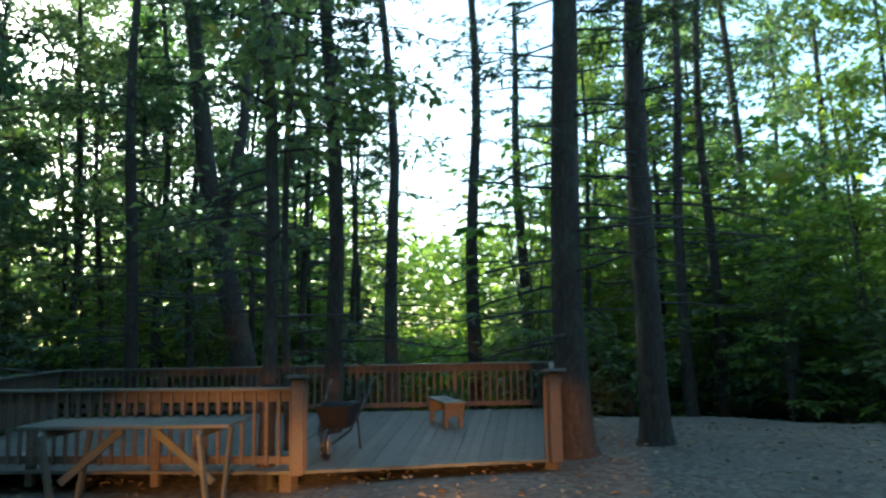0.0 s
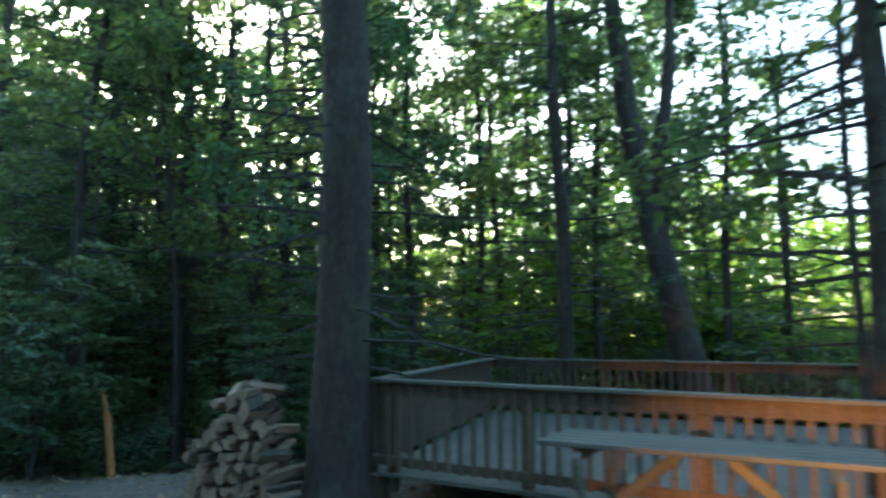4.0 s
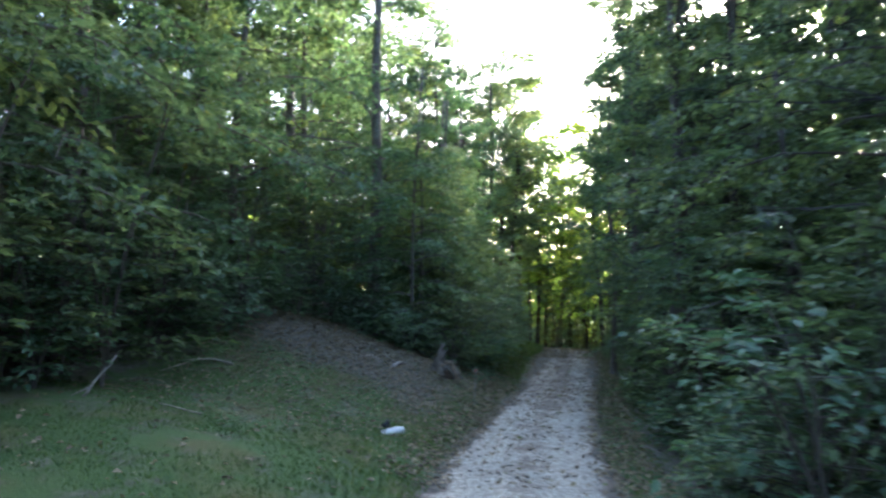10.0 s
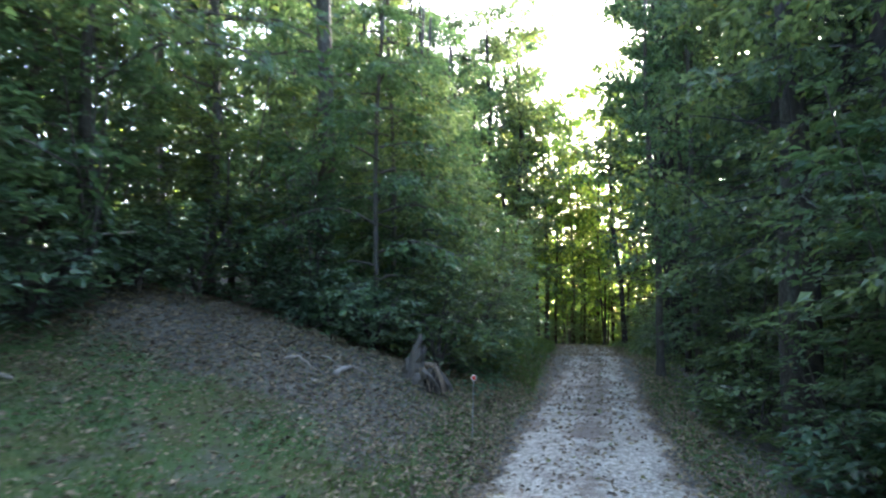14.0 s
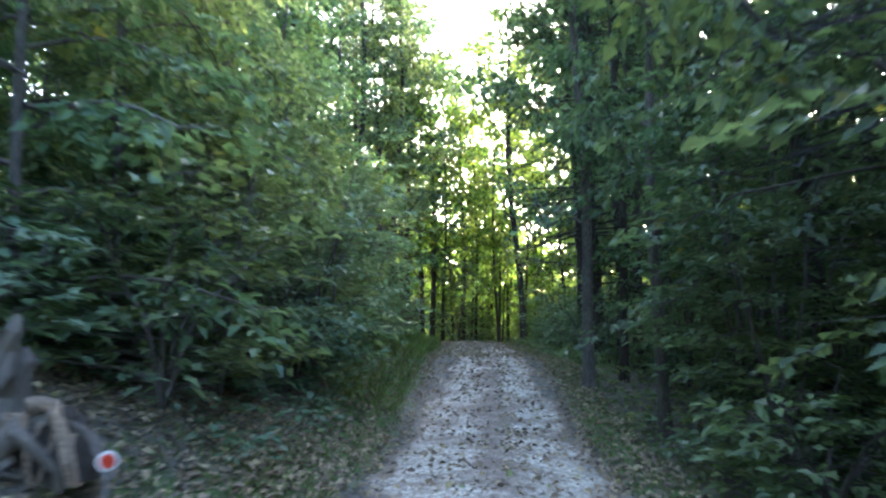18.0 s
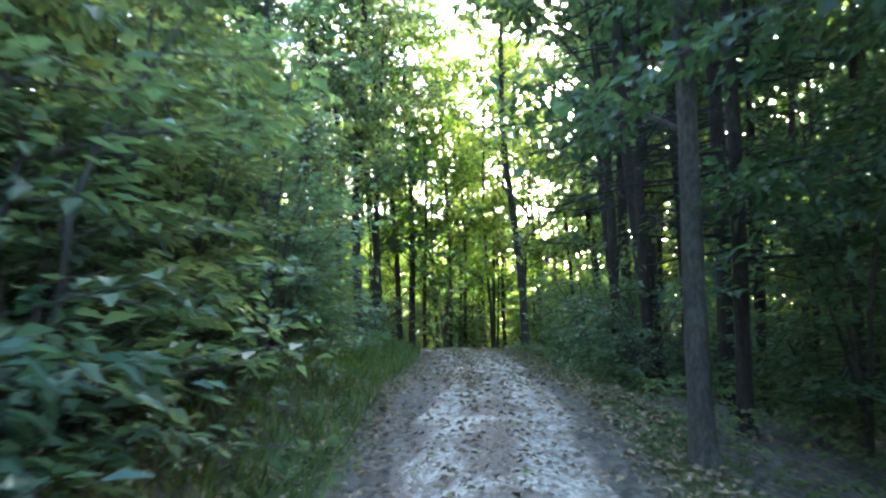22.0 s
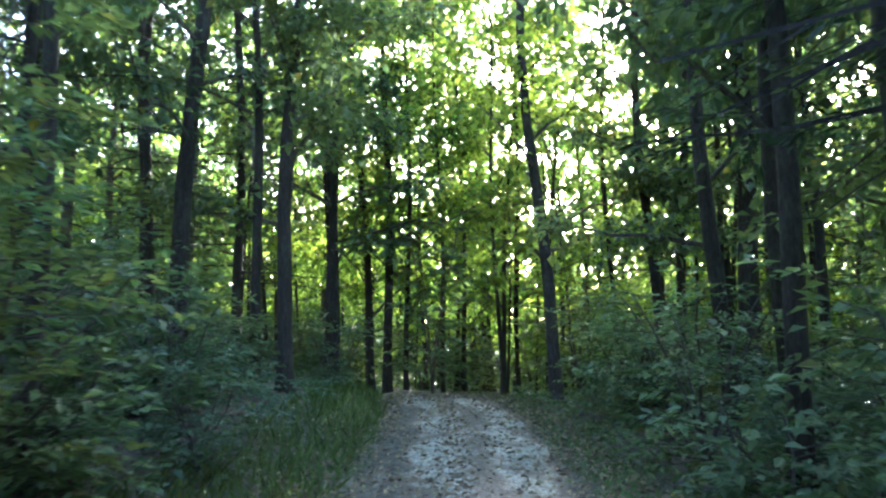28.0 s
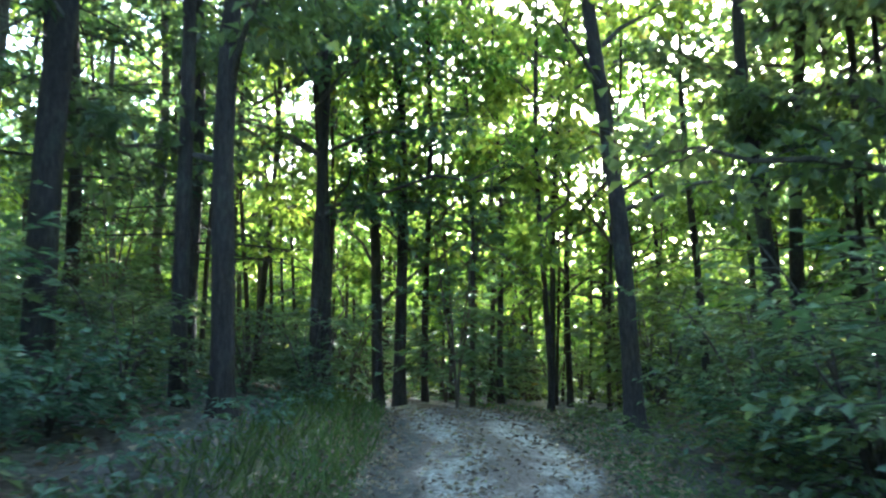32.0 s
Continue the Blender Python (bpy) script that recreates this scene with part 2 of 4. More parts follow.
class Build:
    """Collects tubes, boxes and leaves into one mesh."""

    def __init__(self):
        self.v, self.f, self.n = [], [], 0

    def add(self, verts, faces):
        self.f += [tuple(i + self.n for i in f) for f in faces]
        self.v += [tuple(p) for p in verts]
        self.n += len(verts)

    def tube(self, pts, radii, sides=6, cap=True, wob=0.0, rng=None):
        pts = np.asarray(pts, float)
        d = np.gradient(pts, axis=0)
        d /= np.linalg.norm(d, axis=1)[:, None] + 1e-9
        ref = np.where(np.abs(d[:, 2:3]) > 0.8, [[1.0, 0, 0]], [[0, 0, 1.0]])
        a = np.cross(d, ref)
        a /= np.linalg.norm(a, axis=1)[:, None] + 1e-9
        b = np.cross(d, a)
        ang = np.linspace(0, 2 * np.pi, sides, endpoint=False)
        r = np.asarray(radii, float)[:, None, None] * np.ones((1, sides, 1))
        if wob and rng is not None:
            r = r * (1 + wob * rng.standard_normal((len(pts), sides, 1)))
        ring = pts[:, None] + r * (np.cos(ang)[None, :, None] * a[:, None] + np.sin(ang)[None, :, None] * b[:, None])
        k = len(pts)
        faces = [(i * sides + j, i * sides + (j + 1) % sides, (i + 1) * sides + (j + 1) % sides, (i + 1) * sides + j) for i in range(k - 1) for j in range(sides)]
        if cap:
            faces += [tuple(range(sides - 1, -1, -1)), tuple((k - 1) * sides + j for j in range(sides))]
        self.add(ring.reshape(-1, 3), faces)

    def box(self, size, m=None, bevel=0.006):
        bm = bmesh.new()
        bmesh.ops.create_cube(bm, size=1, matrix=Matrix.Diagonal((*size, 1)))
        if bevel:
            bmesh.ops.bevel(bm, geom=bm.edges[:], offset=bevel, segments=1, affect="EDGES")
        if m is not None:
            bmesh.ops.transform(bm, matrix=m, verts=bm.verts)
        bm.verts.index_update()
        self.add([v.co[:] for v in bm.verts], [tuple(v.index for v in f.verts) for f in bm.faces])
        bm.free()

    def leaves(self, base, along, up, length, width, fold=0.25):
        """Pointed leaves of two folded halves: base points, directions and face normals as arrays."""
        base, along, up = (np.asarray(a, float) for a in (base, along, up))
        along = along / (np.linalg.norm(along, axis=1)[:, None] + 1e-9)
        side = np.cross(along, up)
        side /= np.linalg.norm(side, axis=1)[:, None] + 1e-9
        up = np.cross(side, along)
        L, W = np.asarray(length)[:, None], np.asarray(width)[:, None]
        mid = base + along * L * 0.45
        quad = np.stack([base, mid + side * W * 0.5 + up * W * fold, base + along * L - up * L * 0.12, mid - side * W * 0.5 + up * W * fold], 1)
        k = len(base)
        i = np.arange(k) * 4
        tri = np.stack([np.stack([i, i + 1, i + 2], 1), np.stack([i, i + 2, i + 3], 1)], 1).reshape(-1, 3)
        self.add(quad.reshape(-1, 3).tolist(), tri.tolist())

    def mesh(self, name, material):
        return mesh_from(name, self.v, self.f, material)


# ---- ground ----
ROAD_Y = [-60, -27, -24, -20, -16, -13.5, -11, -8, -5, -2.5, 0, 5.5, 7.7, 9.5, 11.8, 13.6, 16, 22, 27, 33, 45, 60, 120]
ROAD_Z = [-0.8, -0.86, -0.88, -1.0, -1.14, -1.31, -1.46, -1.55, -1.64, -1.69, -1.62, -1.61, -1.44, -1.2, -1.03, -1.06, -1.14, -1.16, -1.18, -1.5, -2.1, -2.7, -3.0]
CENTRE_Y = [-60, -20, -17, -12, -5, 0, 5, 10, 16, 24, 29, 33, 40, 60]
CENTRE_X = [1.5, 1.2, 0.75, 0.15, -0.1, 0.1, 0.4, 0.65, 0.8, 0.9, 0.4, -0.9, -5.0, -18.0]


def centre(y):
    return np.interp(y, CENTRE_Y, CENTRE_X)


def step(a, b, x):
    t = np.clip((np.asarray(x, float) - a) / (b - a), 0, 1)
    return t * t * (3 - 2 * t)


def height(x, y):
    x, y = np.asarray(x, float), np.asarray(y, float)
    z = np.interp(y, ROAD_Y, ROAD_Z)
    dx = x - centre(y)
    left = np.clip(-dx - 1.15, 0, 60)
    rate = 0.05 + 0.05 * step(-13, -8, y) + 0.17 * step(-7, 1, y) - 0.15 * step(8, 14, y)
    bank = (0.42 + 0.4 * np.exp(-((y + 0.3) / 3.2) ** 2)) * (1 - np.exp(-left / 1.4)) * step(-14, -8, y) + rate * np.minimum(left, 9) + 0.03 * np.clip(left - 9, 0, 40)
    right = np.clip(dx - 1.55, 0, 60)
    fall = -(0.10 + 0.08 * step(-12, -6, y) - 0.12 * step(14, 22, y)) * np.minimum(right, 14) * step(-14, -9, y)
    gully = -0.16 * np.clip(x - 15, 0, 25) * (1 - step(-12, -8, y))
    lumps = 0.05 * np.sin(1.7 * x + 0.6 * y) * np.sin(1.3 * y - 0.4 * x) * np.clip(np.abs(dx) - 1.3, 0, 1)
    return z + bank + fall + gully + lumps


def lines(lo, hi, stp, far):
    near = np.arange(lo, hi + 1e-6, stp)
    out = stp * np.cumsum(1.35 ** np.arange(1, 40))
    out = out[out < far]
    return np.concatenate([(lo - out)[::-1], near, hi + out])


gx, gy = lines(-8, 10, 0.3, 500), lines(-29, 37, 0.4, 500)
GX, GY = np.meshgrid(gx, gy)
gv = np.stack([GX, GY, height(GX, GY)], -1).reshape(-1, 3)
w_ = len(gx)
gf = [(j * w_ + i, j * w_ + i + 1, (j + 1) * w_ + i + 1, (j + 1) * w_ + i) for j in range(len(gy) - 1) for i in range(w_ - 1)]
ground_me = smooth(mesh_from("ground", gv.tolist(), gf, GROUND))
moss = ground_me.attributes.new("moss", "FLOAT", "POINT")
DX = GX - centre(GY)
mossy = np.maximum(0.95 * np.exp(-((np.abs(DX) - 1.6) / 0.5) ** 2) * step(-12, -8, GY), 0.76 * step(-14, -11.5, GY) * (1 - step(-4.6, -1.8, GY + 0.25 * DX)) * step(-9, -6, DX) * (1 - step(-1.6, -1.0, DX)))
mossy = np.maximum(mossy, 0.42 * step(-5.5, -1.8, DX) * (1 - step(-1.5, -1.0, DX)) * step(-8, -5, GY))
moss.data.foreach_set("value", mossy.ravel().astype(np.float32))
tagged(new("ground", ground_me), "leaf-strewn forest floor with mossy patches beside the track", "ground", kind="structure")

# the gravel track with two worn wheel lines
rng = np.random.default_rng(3)
ys = np.arange(-30, 58, 0.3)
cols = np.linspace(-1, 1, 13)
half = 1.12 + 0.35 * (1 - step(-16, -11, ys)) * 3 + 0.07 * np.sin(ys * 1.9) + 0.05 * np.sin(ys * 4.3) + 0.04 * rng.standard_normal(len(ys))
half *= 1 - 0.27 * step(6, 10, ys) * (1 - 0.5 * step(15, 20, ys))
RX = centre(ys)[:, None] + 0.2 * (step(9, 14, ys) * (1 - step(24, 29, ys)))[:, None] + half[:, None] * cols
RY = np.repeat(ys[:, None], 13, 1)
crown = 0.035 * np.exp(-(cols * 1.12 / 0.35) ** 2) - 0.03 * np.exp(-((np.abs(cols * 1.12) - 0.72) / 0.25) ** 2) - 0.065 * np.abs(cols) ** 6
RZ = height(RX, RY) + 0.06 + crown + 0.006 * rng.standard_normal(RX.shape)
rv = np.stack([RX, RY, RZ], -1).reshape(-1, 3)
rf = [(j * 13 + i, j * 13 + i + 1, (j + 1) * 13 + i + 1, (j + 1) * 13 + i) for j in range(len(ys) - 1) for i in range(12)]
road_me = smooth(mesh_from("road", rv.tolist(), rf, GRAVEL))
strip = road_me.attributes.new("strip", "FLOAT", "POINT")
sv = np.repeat((0.2 * np.exp(-(cols * 1.12 / 0.25) ** 2) + 0.3 * np.abs(cols) ** 8)[None], len(ys), 0) + 0.12 * step(-6, 4, ys)[:, None]
strip.data.foreach_set("value", sv.ravel().astype(np.float32))
tagged(new("road", road_me), "pale gravel forest track with two worn wheel lines and brown leaves between", "road", kind="structure")


# ---- plants ----
def hemlock(seed, tall=15.0, low=2.2, reach=2.3, leafy=3600, dead=0.35, count=60, big=1.0):
    """Straight conifer: bare drooping twigs low down, flat sprays of short needles above. Limbs and crown meshes."""
    r = np.random.default_rng(seed)
    limbs, crown = Build(), Build()
    hs = low + (tall - low) * np.linspace(0, 1, count) ** 1.15
    tips = []
    for h in hs:
        a = r.uniform(0, 2 * np.pi)
        frac = (h - low) / (tall - low)
        ln = reach * (0.65 + 0.5 * r.random()) * (1 - 0.75 * frac)
        droop = r.uniform(-0.25, 0.12)
        s = np.linspace(0, 1, 5)
        d = np.array([math.cos(a), math.sin(a), 0])
        pts = np.outer(s * ln, d) + np.array([0, 0, h]) + np.outer(droop * ln * s ** 1.6, [0, 0, 1]) + r.normal(0, 0.03, (5, 3)) * s[:, None]
        limbs.tube(pts, 0.022 * (1 - 0.85 * s) * (1.1 - 0.5 * frac) + 0.003, 3, False)
        bare = r.random() < dead * (1 - frac) * 2 and h < low + 3.6
        for q in np.linspace(0.3, 1.0, 5):
            side = np.array([-d[1], d[0], 0]) * r.choice([-1, 1])
            st = np.array([np.interp(q, s, pts[:, c]) for c in range(3)])
            sub = st + (side * r.uniform(0.3, 0.7) + d * 0.3 + np.array([0, 0, r.uniform(-0.2, 0.05)])) * ln * 0.38
            if big == 1.0:
                limbs.tube(np.array([st, sub]), [0.007, 0.002], 3, False)
            if not bare:
                tips.append((st, sub, d))
    per = max(4, leafy // max(1, len(tips)))
    bs, al, up = [], [], []
    for st, sub, d in tips:
        q = r.random(per)[:, None]
        bs.append(st + (sub - st) * q * 1.15 + r.normal(0, 0.05, (per, 3)) * [1, 1, 0.5])
        ax = (sub - st) / (np.linalg.norm(sub - st) + 1e-6)
        al.append(ax + r.normal(0, 0.7, (per, 3)) * [1, 1, 0.35])
        up.append(np.array([0, 0, 1]) + r.normal(0, 0.35, (per, 3)))
    bs, al, up = (np.concatenate(a) for a in (bs, al, up))
    crown.leaves(bs, al, up, big * r.uniform(0.11, 0.22, len(bs)), big * r.uniform(0.035, 0.06, len(bs)), 0.1)
    return limbs, crown


def broadleaf(seed, tall=15.0, low=4.0, reach=3.0, leafy=5000, size=0.15):
    r = np.random.default_rng(seed)
    limbs, crown = Build(), Build()
    tips = []
    for k in range(16):
        h = low + (tall - low) * (k / 15) ** 0.9
        a = k * 2.4 + r.uniform(-0.5, 0.5)
        frac = (h - low) / (tall - low)
        ln = reach * (0.6 + 0.6 * r.random()) * (1 - 0.55 * frac)
        rise = r.uniform(0.15, 0.75)
        s = np.linspace(0, 1, 6)
        d = np.array([math.cos(a), math.sin(a), 0])
        pts = np.outer(s * ln, d) + [0, 0, h] + np.outer(rise * ln * s ** 0.8, [0, 0, 1]) + r.normal(0, 0.09, (6, 3)) * s[:, None]
        limbs.tube(pts, 0.034 * (1 - 0.85 * s) * (1.2 - 0.7 * frac) + 0.005, 5 if size < 0.22 else 3, False)
        for q in np.linspace(0.25, 1.0, 8):
            st = np.array([np.interp(q, s, pts[:, c]) for c in range(3)])
            dirn = r.normal(0, 1, 3) * [1, 1, 0.35] + d * 0.5
            sub = st + dirn / np.linalg.norm(dirn) * r.uniform(0.4, 1.0) * (0.5 + 0.2 * ln)
            if size < 0.22:
                limbs.tube(np.array([st, sub]), [0.011, 0.003], 3, False)
            tips.append((st, sub))
    per = max(4, leafy // len(tips))
    bs, al, up = [], [], []
    for st, sub in tips:
        q = 0.25 + 0.85 * r.random(per)[:, None]
        c = st + (sub - st) * q
        off = r.normal(0, 1, (per, 3)) * [0.22, 0.22, 0.12]
        bs.append(c + off)
        al.append(off + r.normal(0, 0.12, (per, 3)) + [0, 0, -0.12])
        up.append(np.array([0, 0, 1]) + r.normal(0, 0.45, (per, 3)))
    bs, al, up = (np.concatenate(a) for a in (bs, al, up))
    crown.leaves(bs, al, up, r.uniform(0.7, 1.25, len(bs)) * size, r.uniform(0.5, 0.85, len(bs)) * size)
    return limbs, crown


def understory(seed, tall=4.0, spread=1.7, leafy=2600, size=0.12, low=0.35):
    """Many-stemmed sapling with flat layers of leaves on thin arching twigs."""
    r = np.random.default_rng(seed)
    limbs, crown = Build(), Build()
    bs, al, up = [], [], []
    tips = []
    for k in range(5):
        a = k * 1.3 + r.uniform(-0.4, 0.4)
        top = np.array([math.cos(a) * spread * 0.45, math.sin(a) * spread * 0.45, tall * r.uniform(0.7, 1.0)])
        s = np.linspace(0, 1, 6)[:, None]
        stem = top * s ** [1.5, 1.5, 1.0] + r.normal(0, 0.05, (6, 3)) * s
        limbs.tube(stem, 0.024 * (1 - 0.8 * s[:, 0]) + 0.004, 5, False)
        for q in np.linspace(low / tall + 0.05, 1.0, 13):
            st = np.array([np.interp(q, s[:, 0], stem[:, c]) for c in range(3)])
            b = a + r.uniform(-2.0, 2.0)
            ln = spread * r.uniform(0.4, 0.85) * (1.05 - 0.45 * q)
            end = st + [math.cos(b) * ln, math.sin(b) * ln, r.uniform(-0.15, 0.3) * ln]
            mid = (st + end) / 2 + [0, 0, 0.1 * ln]
            limbs.tube(np.array([st, end]), [0.008, 0.002], 3, False)
            tips.append((st, mid, end))
    per = max(5, leafy // len(tips))
    for st, mid, end in tips:
        q = (0.2 + 0.85 * r.random(per))[:, None]
        c = (1 - q) ** 2 * st + 2 * q * (1 - q) * mid + q * q * end
        d = (end - st) / (np.linalg.norm(end - st) + 1e-6)
        side = np.cross(d, [0, 0, 1])
        sgn = r.choice([-1.0, 1.0], per)[:, None]
        bs.append(c + side * sgn * r.uniform(0, 0.16, (per, 1)) + r.normal(0, 0.03, (per, 3)))
        al.append(d * 0.8 + side * sgn * 0.8 + r.normal(0, 0.25, (per, 3)) + [0, 0, -0.15])
        up.append(np.array([0, 0, 1]) + r.normal(0, 0.25, (per, 3)))
    bs, al, up = (np.concatenate(a) for a in (bs, al, up))
    crown.leaves(bs, al, up, r.uniform(0.7, 1.3, len(bs)) * size, r.uniform(0.45, 0.7, len(bs)) * size, 0.15)
    return limbs, crown


def layered(seed, tall, spread, leafy, size, low, count=24):
    """Tree with long arching boughs that carry flat drooping sprays of leaves, tier above tier."""
    r = np.random.default_rng(seed)
    limbs, crown = Build(), Build()
    tips = []
    for k in range(count):
        frac = k / (count - 1)
        h = low + (tall - low) * frac
        a = k * 2.4 + r.uniform(-0.4, 0.4)
        ln = spread * r.uniform(0.65, 1.15) * (1 - 0.6 * frac ** 1.6)
        s = np.linspace(0, 1, 6)
        d = np.array([math.cos(a), math.sin(a), 0])
        arch = r.uniform(0.25, 0.5)
        pts = np.outer(s * ln, d) + [0, 0, h] + np.outer(ln * (arch * s - (arch + 0.1) * s ** 2.2), [0, 0, 1]) + r.normal(0, 0.05, (6, 3)) * s[:, None]
        limbs.tube(pts, 0.026 * (1 - 0.85 * s) * (1.2 - 0.7 * frac) + 0.004, 4, False)
        side = np.array([-d[1], d[0], 0])
        for j, q in enumerate(np.linspace(0.25, 1.0, 8)):
            st = np.array([np.interp(q, s, pts[:, c]) for c in range(3)])
            dirn = side * (1 if j % 2 else -1) * r.uniform(0.5, 1.0) + d * r.uniform(0.3, 0.9) + [0, 0, r.uniform(-0.45, 0.1)]
            sub = st + dirn / np.linalg.norm(dirn) * r.uniform(0.45, 0.95) * (0.35 + 0.22 * ln)
            limbs.tube(np.array([st, sub]), [0.009, 0.002], 3, False)
            tips.append((st, sub))
    per = max(5, leafy // len(tips))
    bs, al, up = [], [], []
    for st, sub in tips:
        q = (0.1 + 1.0 * r.random(per))[:, None]
        d = (sub - st) / (np.linalg.norm(sub - st) + 1e-6)
        side = np.cross(d, [0, 0, 1])
        sgn = r.choice([-1.0, 1.0], per)[:, None]
        bs.append(st + (sub - st) * q - np.array([0, 0, 0.22]) * q ** 2 + side * sgn * r.uniform(0, 0.2, (per, 1)) + r.normal(0, 0.04, (per, 3)))
        al.append(d * 0.7 + side * sgn * 0.8 + r.normal(0, 0.3, (per, 3)) + [0, 0, -0.35])
        up.append(np.array([0, 0, 1]) + r.normal(0, 0.4, (per, 3)))
    bs, al, up = (np.concatenate(a) for a in (bs, al, up))
    crown.leaves(bs, al, up, r.uniform(0.7, 1.3, len(bs)) * size, r.uniform(0.5, 0.8, len(bs)) * size, 0.15)
    return limbs, crown


def pair(name, made, leaf, bark):
    limbs, crown = made
    return limbs.mesh(name + "_limbs", bark), crown.mesh(name + "_crown", leaf)


KINDS = {
    "hemlock": [pair("hemlock", hemlock(10 + k, 15 + k, (2.0, 2.6, 3.4)[k], (2.3, 2.0, 2.6)[k], (3300, 3000, 3200)[k]), LEAF_DARK, TWIG) for k in range(3)],
    "pine": [pair("pine", hemlock(30 + k, 17, (1.5, 2.0)[k], 2.0, 3200, 2.2, 70), LEAF_DARK, TWIG) for k in range(2)],
    "maple": [pair("maple", broadleaf(20 + k, 15 + k, (3.0, 4.0, 5.0)[k], 3.0, 4000, (0.19, 0.2, 0.22)[k]), LEAF, BARK_GREY) for k in range(3)],
    "beech": [pair("beech", broadleaf(40 + k, 14, (2.0, 3.2)[k], 2.4, 3600, 0.17), LEAF_SUN, BARK_GREY) for k in range(2)],
    "sapling": [pair("sapling", understory(50 + k, (3.6, 4.6, 5.6)[k], (1.5, 1.8, 2.0)[k], 2300, (0.135, 0.145, 0.14)[k]), (LEAF, LEAF_BLUE, LEAF)[k], BARK_GREY) for k in range(3)],
    "bush": [pair("bush", understory(60 + k, (1.3, 1.8, 2.3)[k], (1.3, 1.5, 1.7)[k], 950, 0.135, 0.1), (LEAF_BLUE, LEAF, LEAF_BLUE)[k], BARK_GREY) for k in range(3)],
    "overhang": [pair("overhang", layered(70 + k, (9.0, 6.4, 11.5)[k], (3.4, 1.95, 3.6)[k], (6200, 4600, 6000)[k], (0.135, 0.13, 0.15)[k], (2.5, 0.35, 3.6)[k], (24, 26, 24)[k]), (LEAF, LEAF_PALE, LEAF)[k], BARK_GREY) for k in range(3)],
}
# lighter forms for trees that stand deep in the wood
KINDS_FAR = {
    "hemlock": [pair("deep_hemlock", hemlock(110 + k, 16 + k, 2.4, 2.5, 1500, 0.3, 40, 1.85), LEAF_DARK, TWIG) for k in range(2)],
    "pine": [pair("deep_pine", hemlock(130, 17, 4.6, 2.2, 1400, 0.5, 36, 1.8), LEAF_DARK, TWIG)],
    "maple": [pair("deep_maple", broadleaf(120 + k, 16 + k, 2.6 + k, 3.3, 2400, 0.245), LEAF, BARK_GREY) for k in range(3)],
    "beech": [pair("deep_beech", broadleaf(140 + k, 14 + k, 2.0 + k, 2.6, 2000, 0.24), LEAF_SUN, BARK_GREY) for k in range(2)],
    "sapling": [pair("deep_sapling", understory(150 + k, 4.5 + k, 1.9, 1000, 0.23), (LEAF, LEAF_SUN)[k], BARK_GREY) for k in range(2)],
    "bush": [pair("deep_bush", understory(160, 1.9, 1.6, 700, 0.19, 0.1), LEAF, BARK_GREY)],
}
LABELS = {
    "hemlock": ("tall dark hemlock with bare drooping twigs and lacy sprays", "tree"),
    "pine": ("straight tall pine with grey-brown bark and a high crown", "tree"),
    "maple": ("tall green maple with a grey trunk and open crown", "tree"),
    "beech": ("slender beech with yellow-green leaves coloured as if backlit", "tree"),
    "sapling": ("young many-stemmed understory tree with layered green leaves", "sapling"),
    "overhang": ("spreading understory maple with long boughs of drooping leaf sprays", "tree"),
    "bush": ("low leafy green bush growing on the forest floor", "bush"),
}
trunk_cache = {}


def trunk_mesh(kind, dia, tall, seed):
    key = (kind, round(dia, 2), seed % 3)
    if key not in trunk_cache:
        r = np.random.default_rng(seed % 3 + int(dia * 1000))
        b = Build()
        zs = np.array([-0.25, 0.0, 0.15, 0.45, 1.0, 2.0, 3.2, 4.6, 6.2, 8.0, 10.0, 12.0, tall])
        bend = 0.05 * np.stack([np.sin(zs * 0.5 + seed), np.cos(zs * 0.43 + seed)], 1) * np.clip(zs, 0, 6)[:, None] * 0.5
        if kind == "overhang":
            keep = zs < 8.5
            zs, bend = zs[keep], bend[keep]
        pts = np.column_stack([bend, zs])
        rad = dia / 2 * (1.0 - 0.045 * zs.clip(0)) * (1 + 0.45 * np.exp(-zs.clip(0) / 0.22))
        b.tube(pts, np.maximum(rad, 0.02), 11, True, 0.03, r)
        # beech trunks take the dark bark too: silhouettes painted into the colour
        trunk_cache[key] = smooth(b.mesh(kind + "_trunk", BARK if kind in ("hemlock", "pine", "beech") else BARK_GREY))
    return trunk_cache[key]


pick = np.random.default_rng(7)


